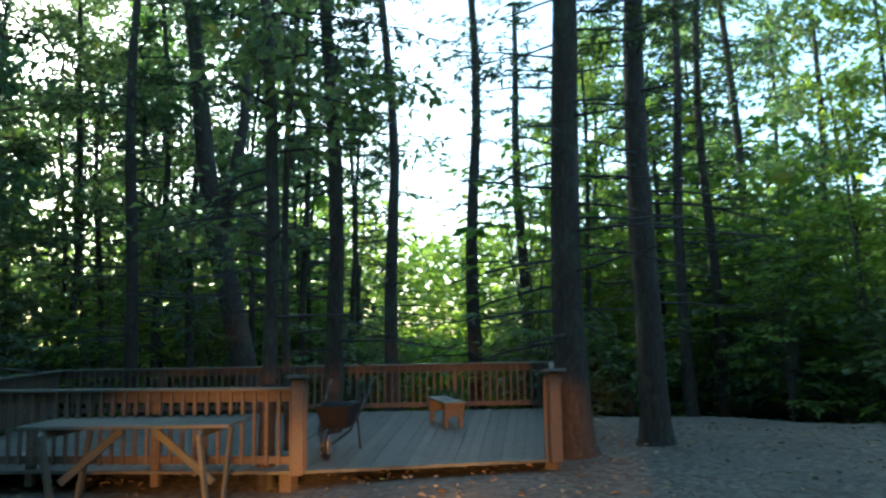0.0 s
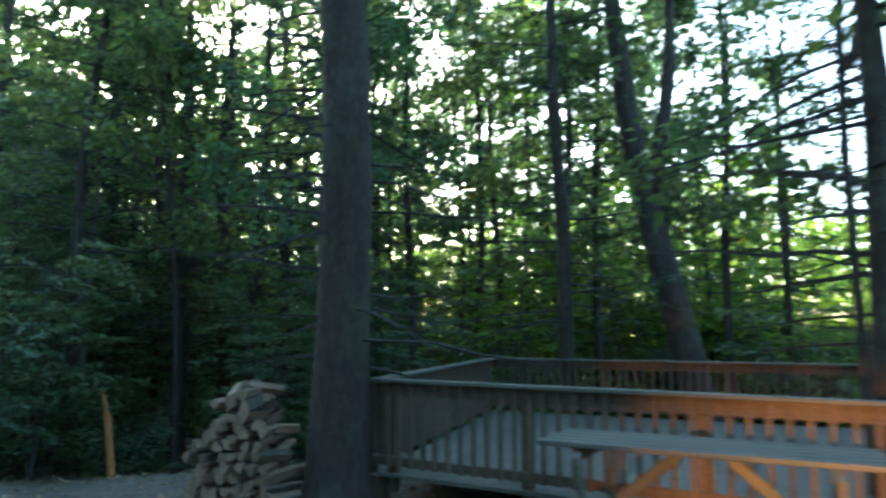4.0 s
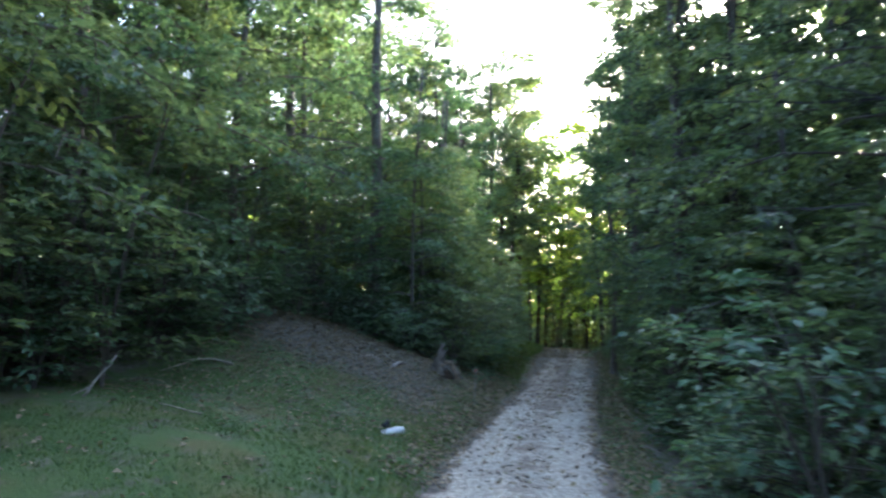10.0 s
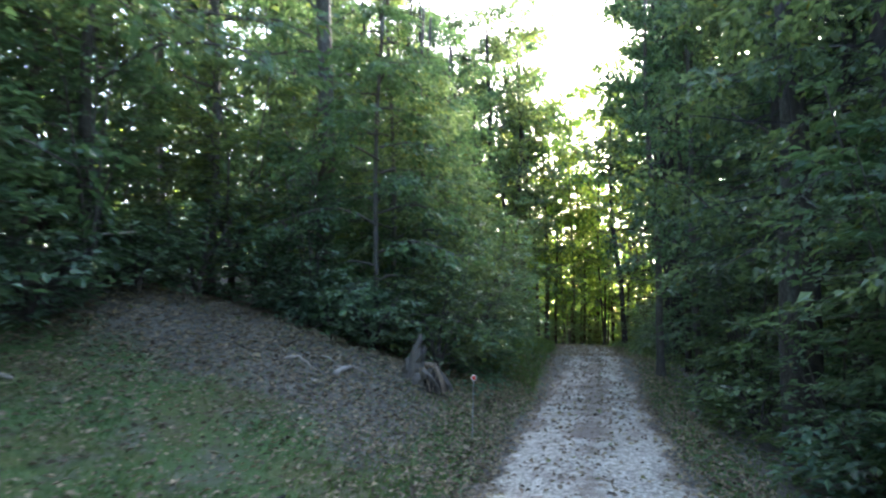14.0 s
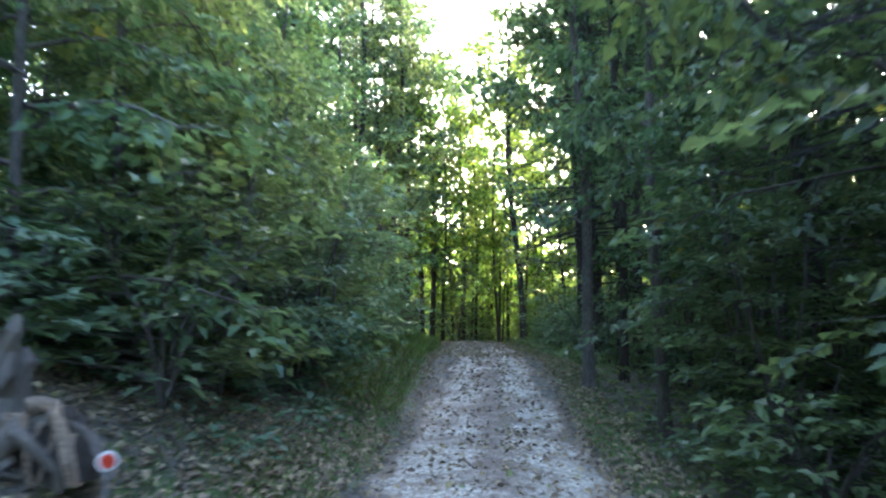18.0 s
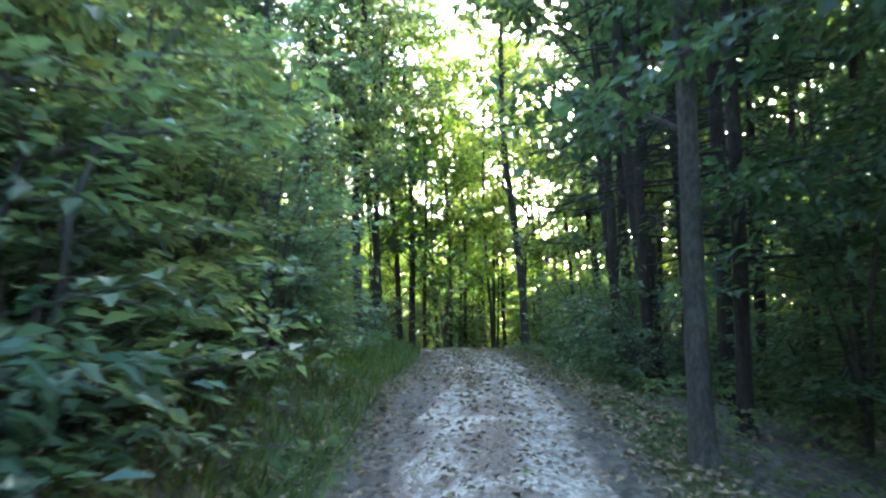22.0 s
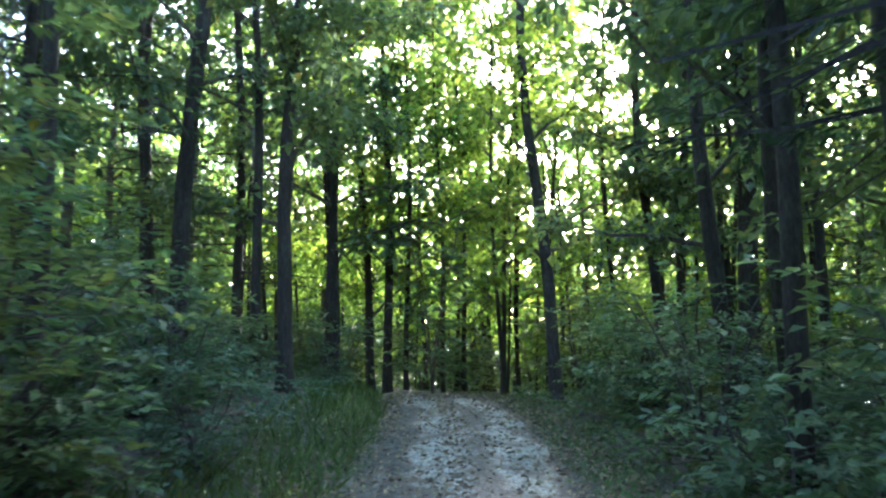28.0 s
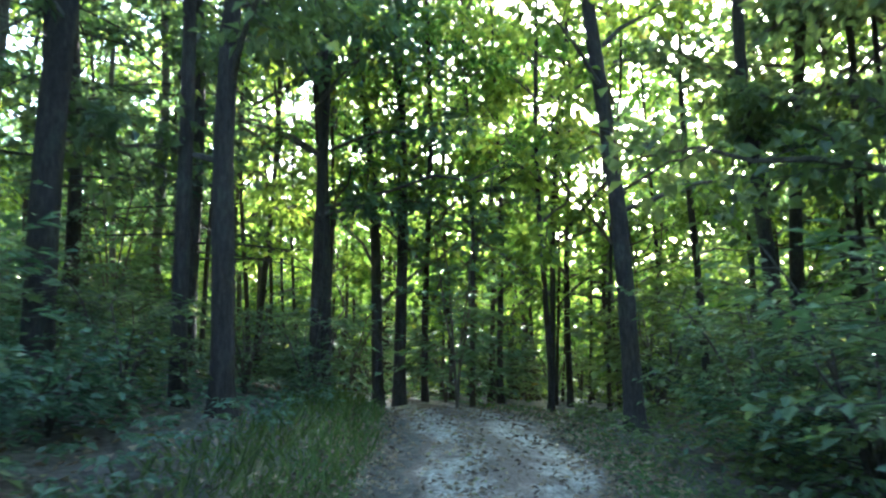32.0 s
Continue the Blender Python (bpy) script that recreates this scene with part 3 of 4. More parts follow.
def plant(kind, x, y, dia=0.3, lean=(0.0, 0.0), size=1.0, which=None, label="", crown=True, bark=None):
    """A tree with its foot on the ground at x, y; lean in degrees towards +x and +y."""
    off = min((x - e[0]) ** 2 + (y - e[1]) ** 2 for _, e, _, _ in PATH)
    forms = (KINDS_FAR if off > 13 ** 2 and which is None else KINDS)[kind]
    k = int(pick.integers(len(forms))) if which is None else which % len(forms)
    limbs, leaf = forms[k]
    turn = pick.uniform(0, 360)
    # maples on the right get dark bark in place of backlight
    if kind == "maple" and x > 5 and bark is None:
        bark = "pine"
    root = new(kind + ("_tree" if kind not in ("sapling", "bush") else ""))
    root.matrix_basis = Matrix.Translation((x, y, float(height(x, y)) - 0.02)) @ Euler((radians(-lean[1]), radians(lean[0]), 0)).to_matrix().to_4x4() @ Matrix.Rotation(radians(turn), 4, "Z") @ Matrix.Scale(size, 4)
    if kind not in ("sapling", "bush"):
        part("trunk", trunk_mesh(bark or kind, dia / size, 14.5, k), root)
    tagged(part("branchwork", limbs, root), kind="stuff")
    if crown:
        tagged(part("crown", leaf, root), kind="stuff")
    lab, cat = LABELS[kind]
    return tagged(root, label or lab, cat, group=kind + "s of the wood")


# ---- the wood: trees with known places ----
KNOWN = [  # kind, x, y, trunk diameter, lean
    ("hemlock", 10.99, -14.8, 0.29, (0, 0)), ("pine", 7.14, -21.14, 0.19, (0, 0)), ("pine", 10.01, -20.21, 0.30, (0, 0)),
    ("pine", 15.87, -18.23, 0.37, (0, 1)), ("pine", 18.0, -19.58, 0.42, (0, 0)), ("pine", 22.9, -19.5, 0.47, (0, 1)),
    ("pine", 9.67, -24.19, 0.48, (0, 0.5)), ("hemlock", 27.0, -21.1, 0.30, (0, 0)), ("pine", 5.06, -16.98, 0.60, (0, 0)), ("pine", 5.75, -15.75, 0.34, (0, 0)),
    ("hemlock", 16.7, -5.4, 0.22, (0, 0)), ("hemlock", 16.6, -7.3, 0.28, (0, 0)), ("maple", 8.25, -20.66, 0.11, (0, 0)),
    ("pine", 11.3, -25.0, 0.44, (0, 0)), ("hemlock", 17.8, -24.9, 0.3, (0, 0)), ("hemlock", 19.1, -25.5, 0.3, (0, 0)),
    ("hemlock", 11.8, 1.6, 0.5, (0, 0)), ("hemlock", 11.1, -5.1, 0.42, (-2, 3)), ("hemlock", 10.9, -7.5, 0.32, (-1, 2)), ("hemlock", 9.1, -4.7, 0.42, (0, 1)),
    ("maple", -4.72, 3.03, 0.38, (0, 0)), ("maple", 3.1, 1.1, 0.34, (0, 0)), ("maple", 2.77, 6.21, 0.18, (-1, 0)), ("pine", 3.2, 10.25, 0.17, (0, 0)),
    ("maple", 2.3, 8.95, 0.21, (-1, 0)), ("maple", 4.6, 19.5, 0.27, (-1, 0)), ("maple", 7.2, 26.7, 0.5, (0, 0)), ("beech", 3.03, 26.7, 0.29, (-3, 0)),
    ("beech", 1.95, 39.0, 0.34, (-1, 0)), ("beech", 2.5, 39.2, 0.42, (-1.5, 0)), ("maple", -2.2, 24.4, 0.29, (1, 0)), ("maple", -2.75, 24.5, 0.2, (-1, 0)),
    ("beech", -1.3, 31.4, 0.24, (-2.5, 0)), ("beech", -0.85, 31.3, 0.27, (0, 0)), ("beech", -1.9, 37.8, 0.26, (-2, 0)), ("beech", 0.62, 37.5, 0.24, (1, 0)),
    ("maple", -3.75, 23.3, 0.33, (2, 0)), ("hemlock", 3.3, 0.9, 0.28, (0, 0)), ("maple", -3.9, 13.2, 0.25, (0, 0)), ("maple", -4.7, 16.6, 0.26, (0, 0)),
    ("maple", -3.4, 18.4, 0.2, (0, 0)), ("maple", -6.0, 23.0, 0.3, (0, 0)), ("maple", 5.09, 22.5, 0.28, (-3, 0)), ("maple", 6.0, 28.9, 0.3, (-2, 0)), ("maple", 6.9, 30.2, 0.3, (2, 0)),
]
CROWN = {38: 0.6, 39: 0.62, 40: 0.65, 21: 0.8, 22: 0.7, 23: 0.9, 24: 0.7, 28: 0.85, 29: 0.85}
placed = []
for k, (kind, x, y, dia, lean) in enumerate(KNOWN):
    # past y = 12 the dark bark paints the trunks as backlit
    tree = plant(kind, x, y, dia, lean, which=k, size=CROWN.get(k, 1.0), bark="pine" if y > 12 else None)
    placed.append((x, y))
# the leaning maple beyond the deck, forked; its backlit darkness is in the bark colour
fork = plant("maple", 13.6, -15.9, 0.62, (-4, 10), which=2, bark="pine", label="leaning forked maple beyond the deck, trunk painted dark as backlit")
b = Build()
b.tube([(0, 0, 4.6), (0.25, 0.3, 5.6), (0.6, 0.75, 7.2), (0.9, 1.3, 10.0)], [0.17, 0.15, 0.12, 0.06], 9, True, 0.03, np.random.default_rng(6))
part("fork", smooth(b.mesh("fork", BARK)), fork)
placed.append((13.6, -15.9))


def free(x, y, gap):
    if any((x - a) ** 2 + (y - b) ** 2 < gap * gap for a, b in placed):
        return False
    dx = x - float(centre(y))
    if x > 15 and y < 2 and 61 < math.degrees(math.atan2(x - 0.5, y + 25.5)) < 75:
        return False
    if (x - 4.7) ** 2 + (y + 10.6) ** 2 < 2.2:
        return False
    if y > 30:
        return True
    if -13 < y and -2.35 < dx < 2.05:
        return False
    if -34 < y < -11.5 and -6 < x < 16.5:
        return False
    if -12 < y < 0.5 and -6.6 < x < 0:
        return False
    return True


def scatter(kind, count, xr, yr, gap, dia=(0.15, 0.4), size=(0.85, 1.15)):
    done = tries = 0
    while done < count and tries < count * 40:
        tries += 1
        x, y = pick.uniform(*xr), pick.uniform(*yr)
        if free(x, y, gap):
            plant(kind, x, y, pick.uniform(*dia), (pick.normal(0, 1.5), pick.normal(0, 1.5)), pick.uniform(*size))
            placed.append((x, y))
            done += 1


for k, (x, y) in enumerate(((14.6, -8.6), (16.6, -11.2), (18.8, -13.6), (13.2, -5.8))):
    plant("maple", x, y, 0.26, (0, 0), 1.1, which=k, bark="pine", label="tall full-crowned maple behind the deck, trunk painted dark as backlit")
    placed.append((x, y))
# beyond the deck and to the right of the turning place
scatter("hemlock", 15, (15, 34), (-40, 0), 2.0)
scatter("hemlock", 9, (15, 24), (-15, -3), 1.4, (0.12, 0.26))
scatter("maple", 20, (16, 40), (-40, 4), 2.5, size=(0.9, 1.4))
scatter("beech", 22, (18, 38), (-34, 4), 2.4, (0.1, 0.2), (0.6, 0.95))
scatter("sapling", 46, (16.6, 36), (-36, 2), 1.4, size=(0.9, 1.6))
scatter("maple", 4, (6.5, 16), (-11, -4), 1.9, (0.14, 0.24))
scatter("bush", 20, (15.5, 24), (-30, -8), 1.2, size=(1.0, 1.6))
scatter("hemlock", 13, (3.9, 16), (-11, 4), 1.35, (0.12, 0.34))
scatter("sapling", 24, (3.2, 18), (-11.4, 2), 1.1, size=(0.9, 1.3))
scatter("beech", 10, (11, 20), (-10, 3), 1.6, (0.1, 0.2), (0.8, 1.1))
# left bank by the turning place
for k, (x, y, sc) in enumerate(((-6.3, -6.7, 1.15), (-6.6, -1.3, 1.2), (-7.0, -4.0, 1.3), (-6.4, -9.8, 1.1), (-5.9, 1.6, 1.2), (-7.4, -11.8, 1.3))):
    plant("sapling", x, y, size=sc, which=k + 2, label="tall overhanging sapling with drooping bright leaf sprays on the bank")
    placed.append((x, y))
scatter("maple", 16, (-18, -7), (-14, 6), 2.2, (0.2, 0.4), (0.9, 1.3))
scatter("sapling", 26, (-12, -6.7), (-14, 3), 1.0)
scatter("bush", 26, (-12, -6.4), (-14, 2), 0.9)
scatter("maple", 8, (-22, -6), (-36, -15), 4.0)
# left wall of leaves along the track
scatter("sapling", 24, (-5.2, -1.9), (1.2, 15), 0.95, size=(0.75, 1.0))
scatter("bush", 28, (-4.4, -1.6), (1.0, 17), 0.62)
scatter("bush", 22, (-6.4, -1.1), (16, 29), 0.75, size=(0.55, 0.85))
scatter("maple", 20, (-20, -7.5), (4, 34), 2.2, (0.14, 0.32), (0.9, 1.25))
# right side of the track
for k, (x, y, sc) in enumerate(((3.1, 3.5, 1.0), (3.5, 5.3, 1.1), (3.0, -3.2, 0.9))):
    plant("sapling", x, y, size=sc, which=k, label="leafy sapling reaching out over the verge of the track")
    placed.append((x, y))
scatter("bush", 24, (2.5, 7), (-10, 8), 0.8)
scatter("bush", 26, (3.4, 9), (8, 30), 0.9, size=(0.7, 1.15))
scatter("bush", 16, (8, 18), (4, 34), 1.2, size=(0.8, 1.3))
scatter("sapling", 10, (3.0, 8), (1, 12), 1.2)
scatter("sapling", 8, (4.5, 12), (12, 30), 1.6)
scatter("hemlock", 12, (3.8, 9), (3, 17), 1.4, (0.12, 0.34))
scatter("hemlock", 18, (9, 20), (2, 34), 1.8, (0.12, 0.34))
scatter("maple", 7, (5.4, 11), (-3, 13), 1.0, (0.12, 0.26), (1.0, 1.35))
scatter("hemlock", 14, (4.2, 8.5), (-8, 8), 1.1, (0.12, 0.3), (0.95, 1.2))
scatter("maple", 12, (5.5, 12), (12, 32), 1.4, (0.12, 0.26), (1.0, 1.25))
scatter("beech", 8, (6, 14), (20, 36), 1.3, (0.12, 0.22), (0.95, 1.15))
scatter("maple", 15, (9, 24), (-4, 26), 2.4, (0.14, 0.3), (1.0, 1.4))
# the bright end of the track
scatter("beech", 14, (-7, 6), (28.5, 40), 1.2, (0.09, 0.16), (0.8, 1.0))
for k in range(26):
    x, y = pick.uniform(-5.5, 5), pick.uniform(29.5, 41)
    plant("beech", x, y, pick.uniform(0.06, 0.14), (pick.normal(0, 2), pick.normal(0, 2)), 1.2, label="bare pole of a young tree, painted silhouette-dark, at the track's end", crown=False)
    placed.append((x, y))
scatter("beech", 26, (-16, 8), (33, 48), 2.0, (0.1, 0.24), (0.75, 1.0))
scatter("bush", 26, (-9, 10), (29, 42), 1.1, size=(0.9, 1.5))
scatter("sapling", 16, (-9, 10), (29, 44), 1.4)
scatter("maple", 14, (-34, -12), (36, 60), 3.0, (0.2, 0.4))
scatter("maple", 9, (-30, -18), (-12, 36), 3.2, size=(1.0, 1.4))
scatter("maple", 10, (10, 26), (24, 38), 2.4, size=(0.9, 1.2))
scatter("maple", 6, (20, 36), (2, 24), 3.0, size=(1.0, 1.4))

# low growth on the left verge before the end of the track
for k, (x, y, sc) in enumerate(((-2.7, 19.2, 0.8), (-3.3, 20.6, 0.95), (-4.6, 20.9, 1.05), (-2.9, 22.1, 0.8), (-5.3, 19.3, 1.0), (-4.9, 22.2, 1.0), (-6.2, 21.0, 1.1), (-2.5, 26.2, 0.8))):
    plant("bush", x, y, size=sc, which=k)


# spreading maples whose boughs hang over the bank and the track
for x, y, dia, which, sc in ((-7.6, -9.6, 0.2, 0, 1.0), (-7.3, -6.4, 0.22, 0, 1.0), (-7.9, -3.6, 0.2, 2, 0.95), (-7.2, -0.6, 0.2, 0, 1.05), (-9.6, -8.0, 0.24, 2, 1.1), (-9.8, -4.6, 0.24, 2, 1.15), (-9.5, -1.2, 0.24, 2, 1.1), (-8.2, -12.2, 0.2, 2, 1.0),
                             (-6.6, 2.2, 0.18, 2, 1.0), (-3.3, 1.7, 0.09, 1, 0.95), (-3.5, 3.6, 0.1, 1, 0.95), (-3.4, 5.8, 0.09, 1, 1.0), (-3.6, 8.0, 0.1, 1, 1.05), (-3.5, 10.4, 0.09, 1, 1.05), (-5.6, 5.0, 0.14, 2, 0.6), (-5.8, 9.0, 0.14, 2, 0.6), (-5.6, 12.6, 0.14, 2, 0.6),
                             (4.5, -2.6, 0.15, 0, 0.95), (4.9, 0.6, 0.16, 2, 0.95), (5.4, 3.4, 0.14, 0, 0.95), (4.9, 7.2, 0.14, 2, 0.9), (5.4, -6.0, 0.16, 2, 0.95), (6.4, 11.2, 0.15, 0, 0.95), (6.6, 15.5, 0.15, 0, 1.0)):
    plant("overhang", x, y, dia, (0, 0), sc, which=which)
    placed.append((x, y))
for x, y, dia in ((3.6, 14.7, 0.2), (4.25, 14.9, 0.22), (4.3, 13.4, 0.25), (3.8, 17.8, 0.22), (4.1, 16.6, 0.2)):
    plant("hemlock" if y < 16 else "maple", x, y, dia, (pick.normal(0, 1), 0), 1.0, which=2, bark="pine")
    placed.append((x, y))
# dark hemlocks left of the last stretch
for k, (x, y) in enumerate(((-4.7, 20.4), (-5.4, 17.4), (-6.5, 20.1), (-7.6, 23.2), (-5.3, 26.0), (-8.2, 18.2), (-4.2, 28.4), (-6.6, 28.8), (-9.2, 26.0), (-9.6, 21.4))):
    plant("hemlock", x, y, 0.2 + 0.03 * (k % 4), (0, 0), 1.0, which=k)
    placed.append((x, y))
for k, (x, y) in enumerate(((8.6, 35.4), (12.6, 34.6), (-3.4, 36.4), (-6.2, 39.0), (5.6, 41.0), (-9.6, 36.2))):
    plant("maple", x, y, 0.22, (0, 0), 1.15)
    placed.append((x, y))
# trees behind the left bank, and unseen ones added round the turning place to block sky light
for k, (x, y) in enumerate(((-4.6, -30.0), (-5.2, -26.4), (-5.8, -22.8), (-3.0, -33.4), (1.6, -33.6), (-7.4, -19.4), (-7.0, -15.4), (-9.6, -17.0), (-8.2, 21.0), (-10.2, 24.0), (-11.0, 17.6), (-9.0, 30.0), (-12.2, 27.4), (-7.0, 33.2), (-12.6, 21.6))):
    plant("maple", x, y, 0.24 + 0.03 * (k % 4), (0, 0), 1.05, which=k)
    placed.append((x, y))
for k, (x, y) in enumerate(((-6.3, -0.6), (-6.0, 0.6), (-5.4, 1.5), (-6.6, -2.4), (-6.9, -4.2), (-6.7, -7.6), (-4.6, 1.5), (3.3, 14.2), (4.0, 15.8), (3.4, 17.2), (4.6, 18.0), (3.6, 19.6), (5.4, 20.6), (4.2, 22.4), (4.0, 24.6), (5.6, 16.4))):
    plant("bush", x, y, size=1.0, which=k)
plant("beech", -0.35, 31.8, 0.15, (0.5, 0), 1.0)
# more crowns that close the sky over the track's end
for k in range(9):
    x, y = pick.uniform(-9, 13), pick.uniform(27, 38)
    if abs(x - 0.6) > 2.4:
        plant("maple", x, y, pick.uniform(0.12, 0.22), (pick.normal(0, 1.5), 0), pick.uniform(0.95, 1.2), bark="pine")
        placed.append((x, y))


# ---- far woods: the leafy slopes that close the view ----
def far_woods():
    r = np.random.default_rng(91)
    b = Build()
    k = 70000
    a = r.uniform(0, 2 * np.pi, k)
    out = r.uniform(0, 1, k) ** 0.8
    x, y = 4 + (40 + 16 * out) * np.cos(a), 6 + (52 + 18 * out) * np.sin(a)
    top = 10.5 + 2.0 * np.sin(5 * a + 1) + 1.6 * np.sin(13 * a) + 1.3 * np.sin(29 * a + 2) + 4.0 * out
    # a lower skyline where the track leaves the wood and beyond the deck
    top -= 3.0 * np.exp(-((a - 1.52) / 0.16) ** 2) + 2.5 * np.exp(-((a - 5.95) / 0.12) ** 2)
    # open ground beyond the track's end lets the low sun in
    top -= 6.5 * np.exp(-((a - 1.27) / 0.2) ** 2)
    z = np.maximum(height(x, y), -3.0) + top * r.random(k) ** 1.05
    base = np.stack([x, y, z], 1)
    al = r.normal(0, 1, (k, 3)) * [1, 1, 0.5] + [0, 0, -0.2]
    up = np.array([0, 0, 1.0]) + r.normal(0, 0.6, (k, 3))
    size = r.uniform(0.5, 1.15, k)
    b.leaves(base, al, up, size, size * r.uniform(0.5, 0.8, k), 0.2)
    ob = new("far_woods", b.mesh("far_woods", LEAF_SUN))
    tagged(ob, "distant leafy slopes of green trees, painted sun-bright", "woods", kind="stuff")


far_woods()


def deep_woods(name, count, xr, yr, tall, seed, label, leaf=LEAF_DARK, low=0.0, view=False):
    """The dark inside of the wood: layer on layer of leaves, LEAF_DARK painting the shade."""
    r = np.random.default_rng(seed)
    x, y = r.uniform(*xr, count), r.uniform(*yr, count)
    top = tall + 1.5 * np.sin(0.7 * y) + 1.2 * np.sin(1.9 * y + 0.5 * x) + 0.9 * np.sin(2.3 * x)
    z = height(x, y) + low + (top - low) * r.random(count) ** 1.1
    b = Build()
    al = r.normal(0, 1, (count, 3)) * [1, 1, 0.4] + [0, 0, -0.15]
    up = np.array([0, 0, 1.0]) + r.normal(0, 0.5, (count, 3))
    if view:
        az = np.degrees(np.arctan2(x - 0.5, y + 25.5))
        ok = (az < 60) | (az > 77) | (z < 0.6)
        x, y, z, al, up = x[ok], y[ok], z[ok], al[ok], up[ok]
    size = r.uniform(0.25, 0.65, len(x))
    b.leaves(np.stack([x, y, z], 1), al, up, size, size * r.uniform(0.45, 0.7, len(x)), 0.2)
    tagged(new(name, b.mesh(name, leaf)), label, "woods", kind="stuff")


# two unseen leaf masses, added to keep low sky light off the deck
deep_woods("back_woods", 12000, (-20, -9), (-40, -14), 11.0, 21, "unseen dark foliage added behind the turning place to block skylight")
deep_woods("south_woods", 14000, (-9, 22), (-48, -36), 11.0, 22, "unseen dark foliage added south of the turning place against skylight")
deep_woods("end_crowns", 4500, (-13, 4), (45, 56), 7.0, 23, "sunlit yellow-green foliage closing the end of the track", LEAF_SUN, 2.5)
deep_woods("end_thicket", 9000, (-14, 14), (43, 53), 6.0, 27, "sunlit yellow-green thicket beyond the end of the track", LEAF_SUN)
deep_woods("side_woods", 8000, (17, 26), (-11, 3), 7.5, 15, "green foliage deep in the wood right of the clearing", LEAF_PALE)
deep_woods("left_end_woods", 15000, (-25, -9), (39, 52), 10.5, 16, "green foliage left of the track's end", LEAF)
deep_woods("deep_woods", 24000, (17, 27), (13, 42), 11.5, 5, "foliage painted dark for shade, deep right of the track")
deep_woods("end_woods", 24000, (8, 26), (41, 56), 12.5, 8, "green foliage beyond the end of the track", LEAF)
deep_woods("bank_woods", 26000, (-26, -15), (-16, 29), 11.0, 6, "foliage painted dark for shade, deep on the bank")
deep_woods("gully_woods", 15000, (25, 36), (-40, -8), 7.0, 7, "foliage painted light in the gully beyond the deck", LEAF_PALE, view=True)
deep_woods("gully_leaves", 15000, (19, 28), (-28, -8), 6.5, 17, "green foliage in the gully beyond the deck, painted sun-bright", LEAF_SUN, view=True)
deep_woods("gully_crowns", 9000, (30, 38), (-28, -4), 10.5, 18, "yellow-green crowns rising beyond the gully, painted sun-bright", LEAF_SUN)


# ---- deck ----
def seg(a, b, z):
    """A frame at the middle of a to b, x along it; and its length."""
    a, b = Vector((*a, z)), Vector((*b, z))
    d = b - a
    return Matrix.Translation((a + b) / 2) @ Matrix.Rotation(math.atan2(d.y, d.x), 4, "Z"), d.length


def box_me(name, size, material, bevel=0.006):
    b = Build()
    b.box(size, None, bevel)
    return b.mesh(name, material)


DECK_Z, RAIL_Z = -0.74, 0.19
CL, PM, PR, CR, CB = (5.48, -17.06), (6.97, -21.62), (8.71, -24.22), (14.5, -22.57), (10.31, -13.68)
BALUSTER = box_me("baluster", (0.038, 0.038, 0.82), WOOD, 0.004)
POST = box_me("post", (0.095, 0.095, 1.08), WOOD, 0.008)


def railing(a, b, label, posts=(0.0, 1.0)):
    m, ln = seg(a, b, 0)
    root = new("deck_railing")
    root.matrix_basis = m @ Matrix.Translation((0, 0, DECK_Z))
    top = RAIL_Z - DECK_Z
    part("cap_rail", box_me("cap_rail", (ln + 0.1, 0.15, 0.036), WOOD_GREY), root, "grey weathered cap board", pose(0, 0, top - 0.018))
    part("top_rail", box_me("top_rail", (ln, 0.038, 0.13), WOOD), root, "", pose(0, 0.03, top - 0.102))
    part("bottom_rail", box_me("bottom_rail", (ln, 0.038, 0.09), WOOD), root, "", pose(0, 0.03, 0.12))
    n = int(ln / 0.14)
    for i in range(1, n):
        part("baluster", BALUSTER, root, "", pose(-ln / 2 + i * ln / n, -0.012, top - 0.45, 0, 0, random.uniform(-2, 2)))
    for q in posts:
        part("post", POST, root, "", pose(-ln / 2 + q * ln, 0.1, top - 0.58))
    return tagged(root, label, "railing", group="railings of the deck")


railing(CL, PM, "front deck railing of reddish brown boards with square balusters", (0.03, 0.34, 0.66))
railing(CL, CB, "side deck railing of weathered brown boards", (0.03, 0.5, 0.99))
railing(CB, CR, "long back deck railing with square balusters above the slope", (0.2, 0.4, 0.6, 0.8))
railing(PR, CR, "side deck railing running back from the entrance post", (0.06, 0.5, 0.98))


def gate_post(p, turn, label):
    root = new("entrance_post")
    root.matrix_basis = Matrix.Translation((*p, DECK_Z)) @ Matrix.Rotation(radians(turn), 4, "Z")
    part("post", box_me("gate_post", (0.14, 0.14, 1.05), WOOD, 0.01), root, "", pose(0, 0, 0.485))
    part("side_board", box_me("side_board", (0.04, 0.2, 1.0), WOOD, 0.006), root, "", pose(0.092, 0, 0.46))
    part("cap", box_me("cap", (0.34, 0.24, 0.04), WOOD_GREY, 0.008), root, "grey sloping cap board", pose(0.02, 0, 1.035, 0, 6, 0))
    return tagged(root, label, "post", group="entrance posts of the deck")


gate_post((6.98, -21.7), 33, "square wooden deck post with a grey cap, orange in the headlights")
gate_post((8.66, -24.2), 33, "square wooden deck post with a grey cap beside a pine trunk")

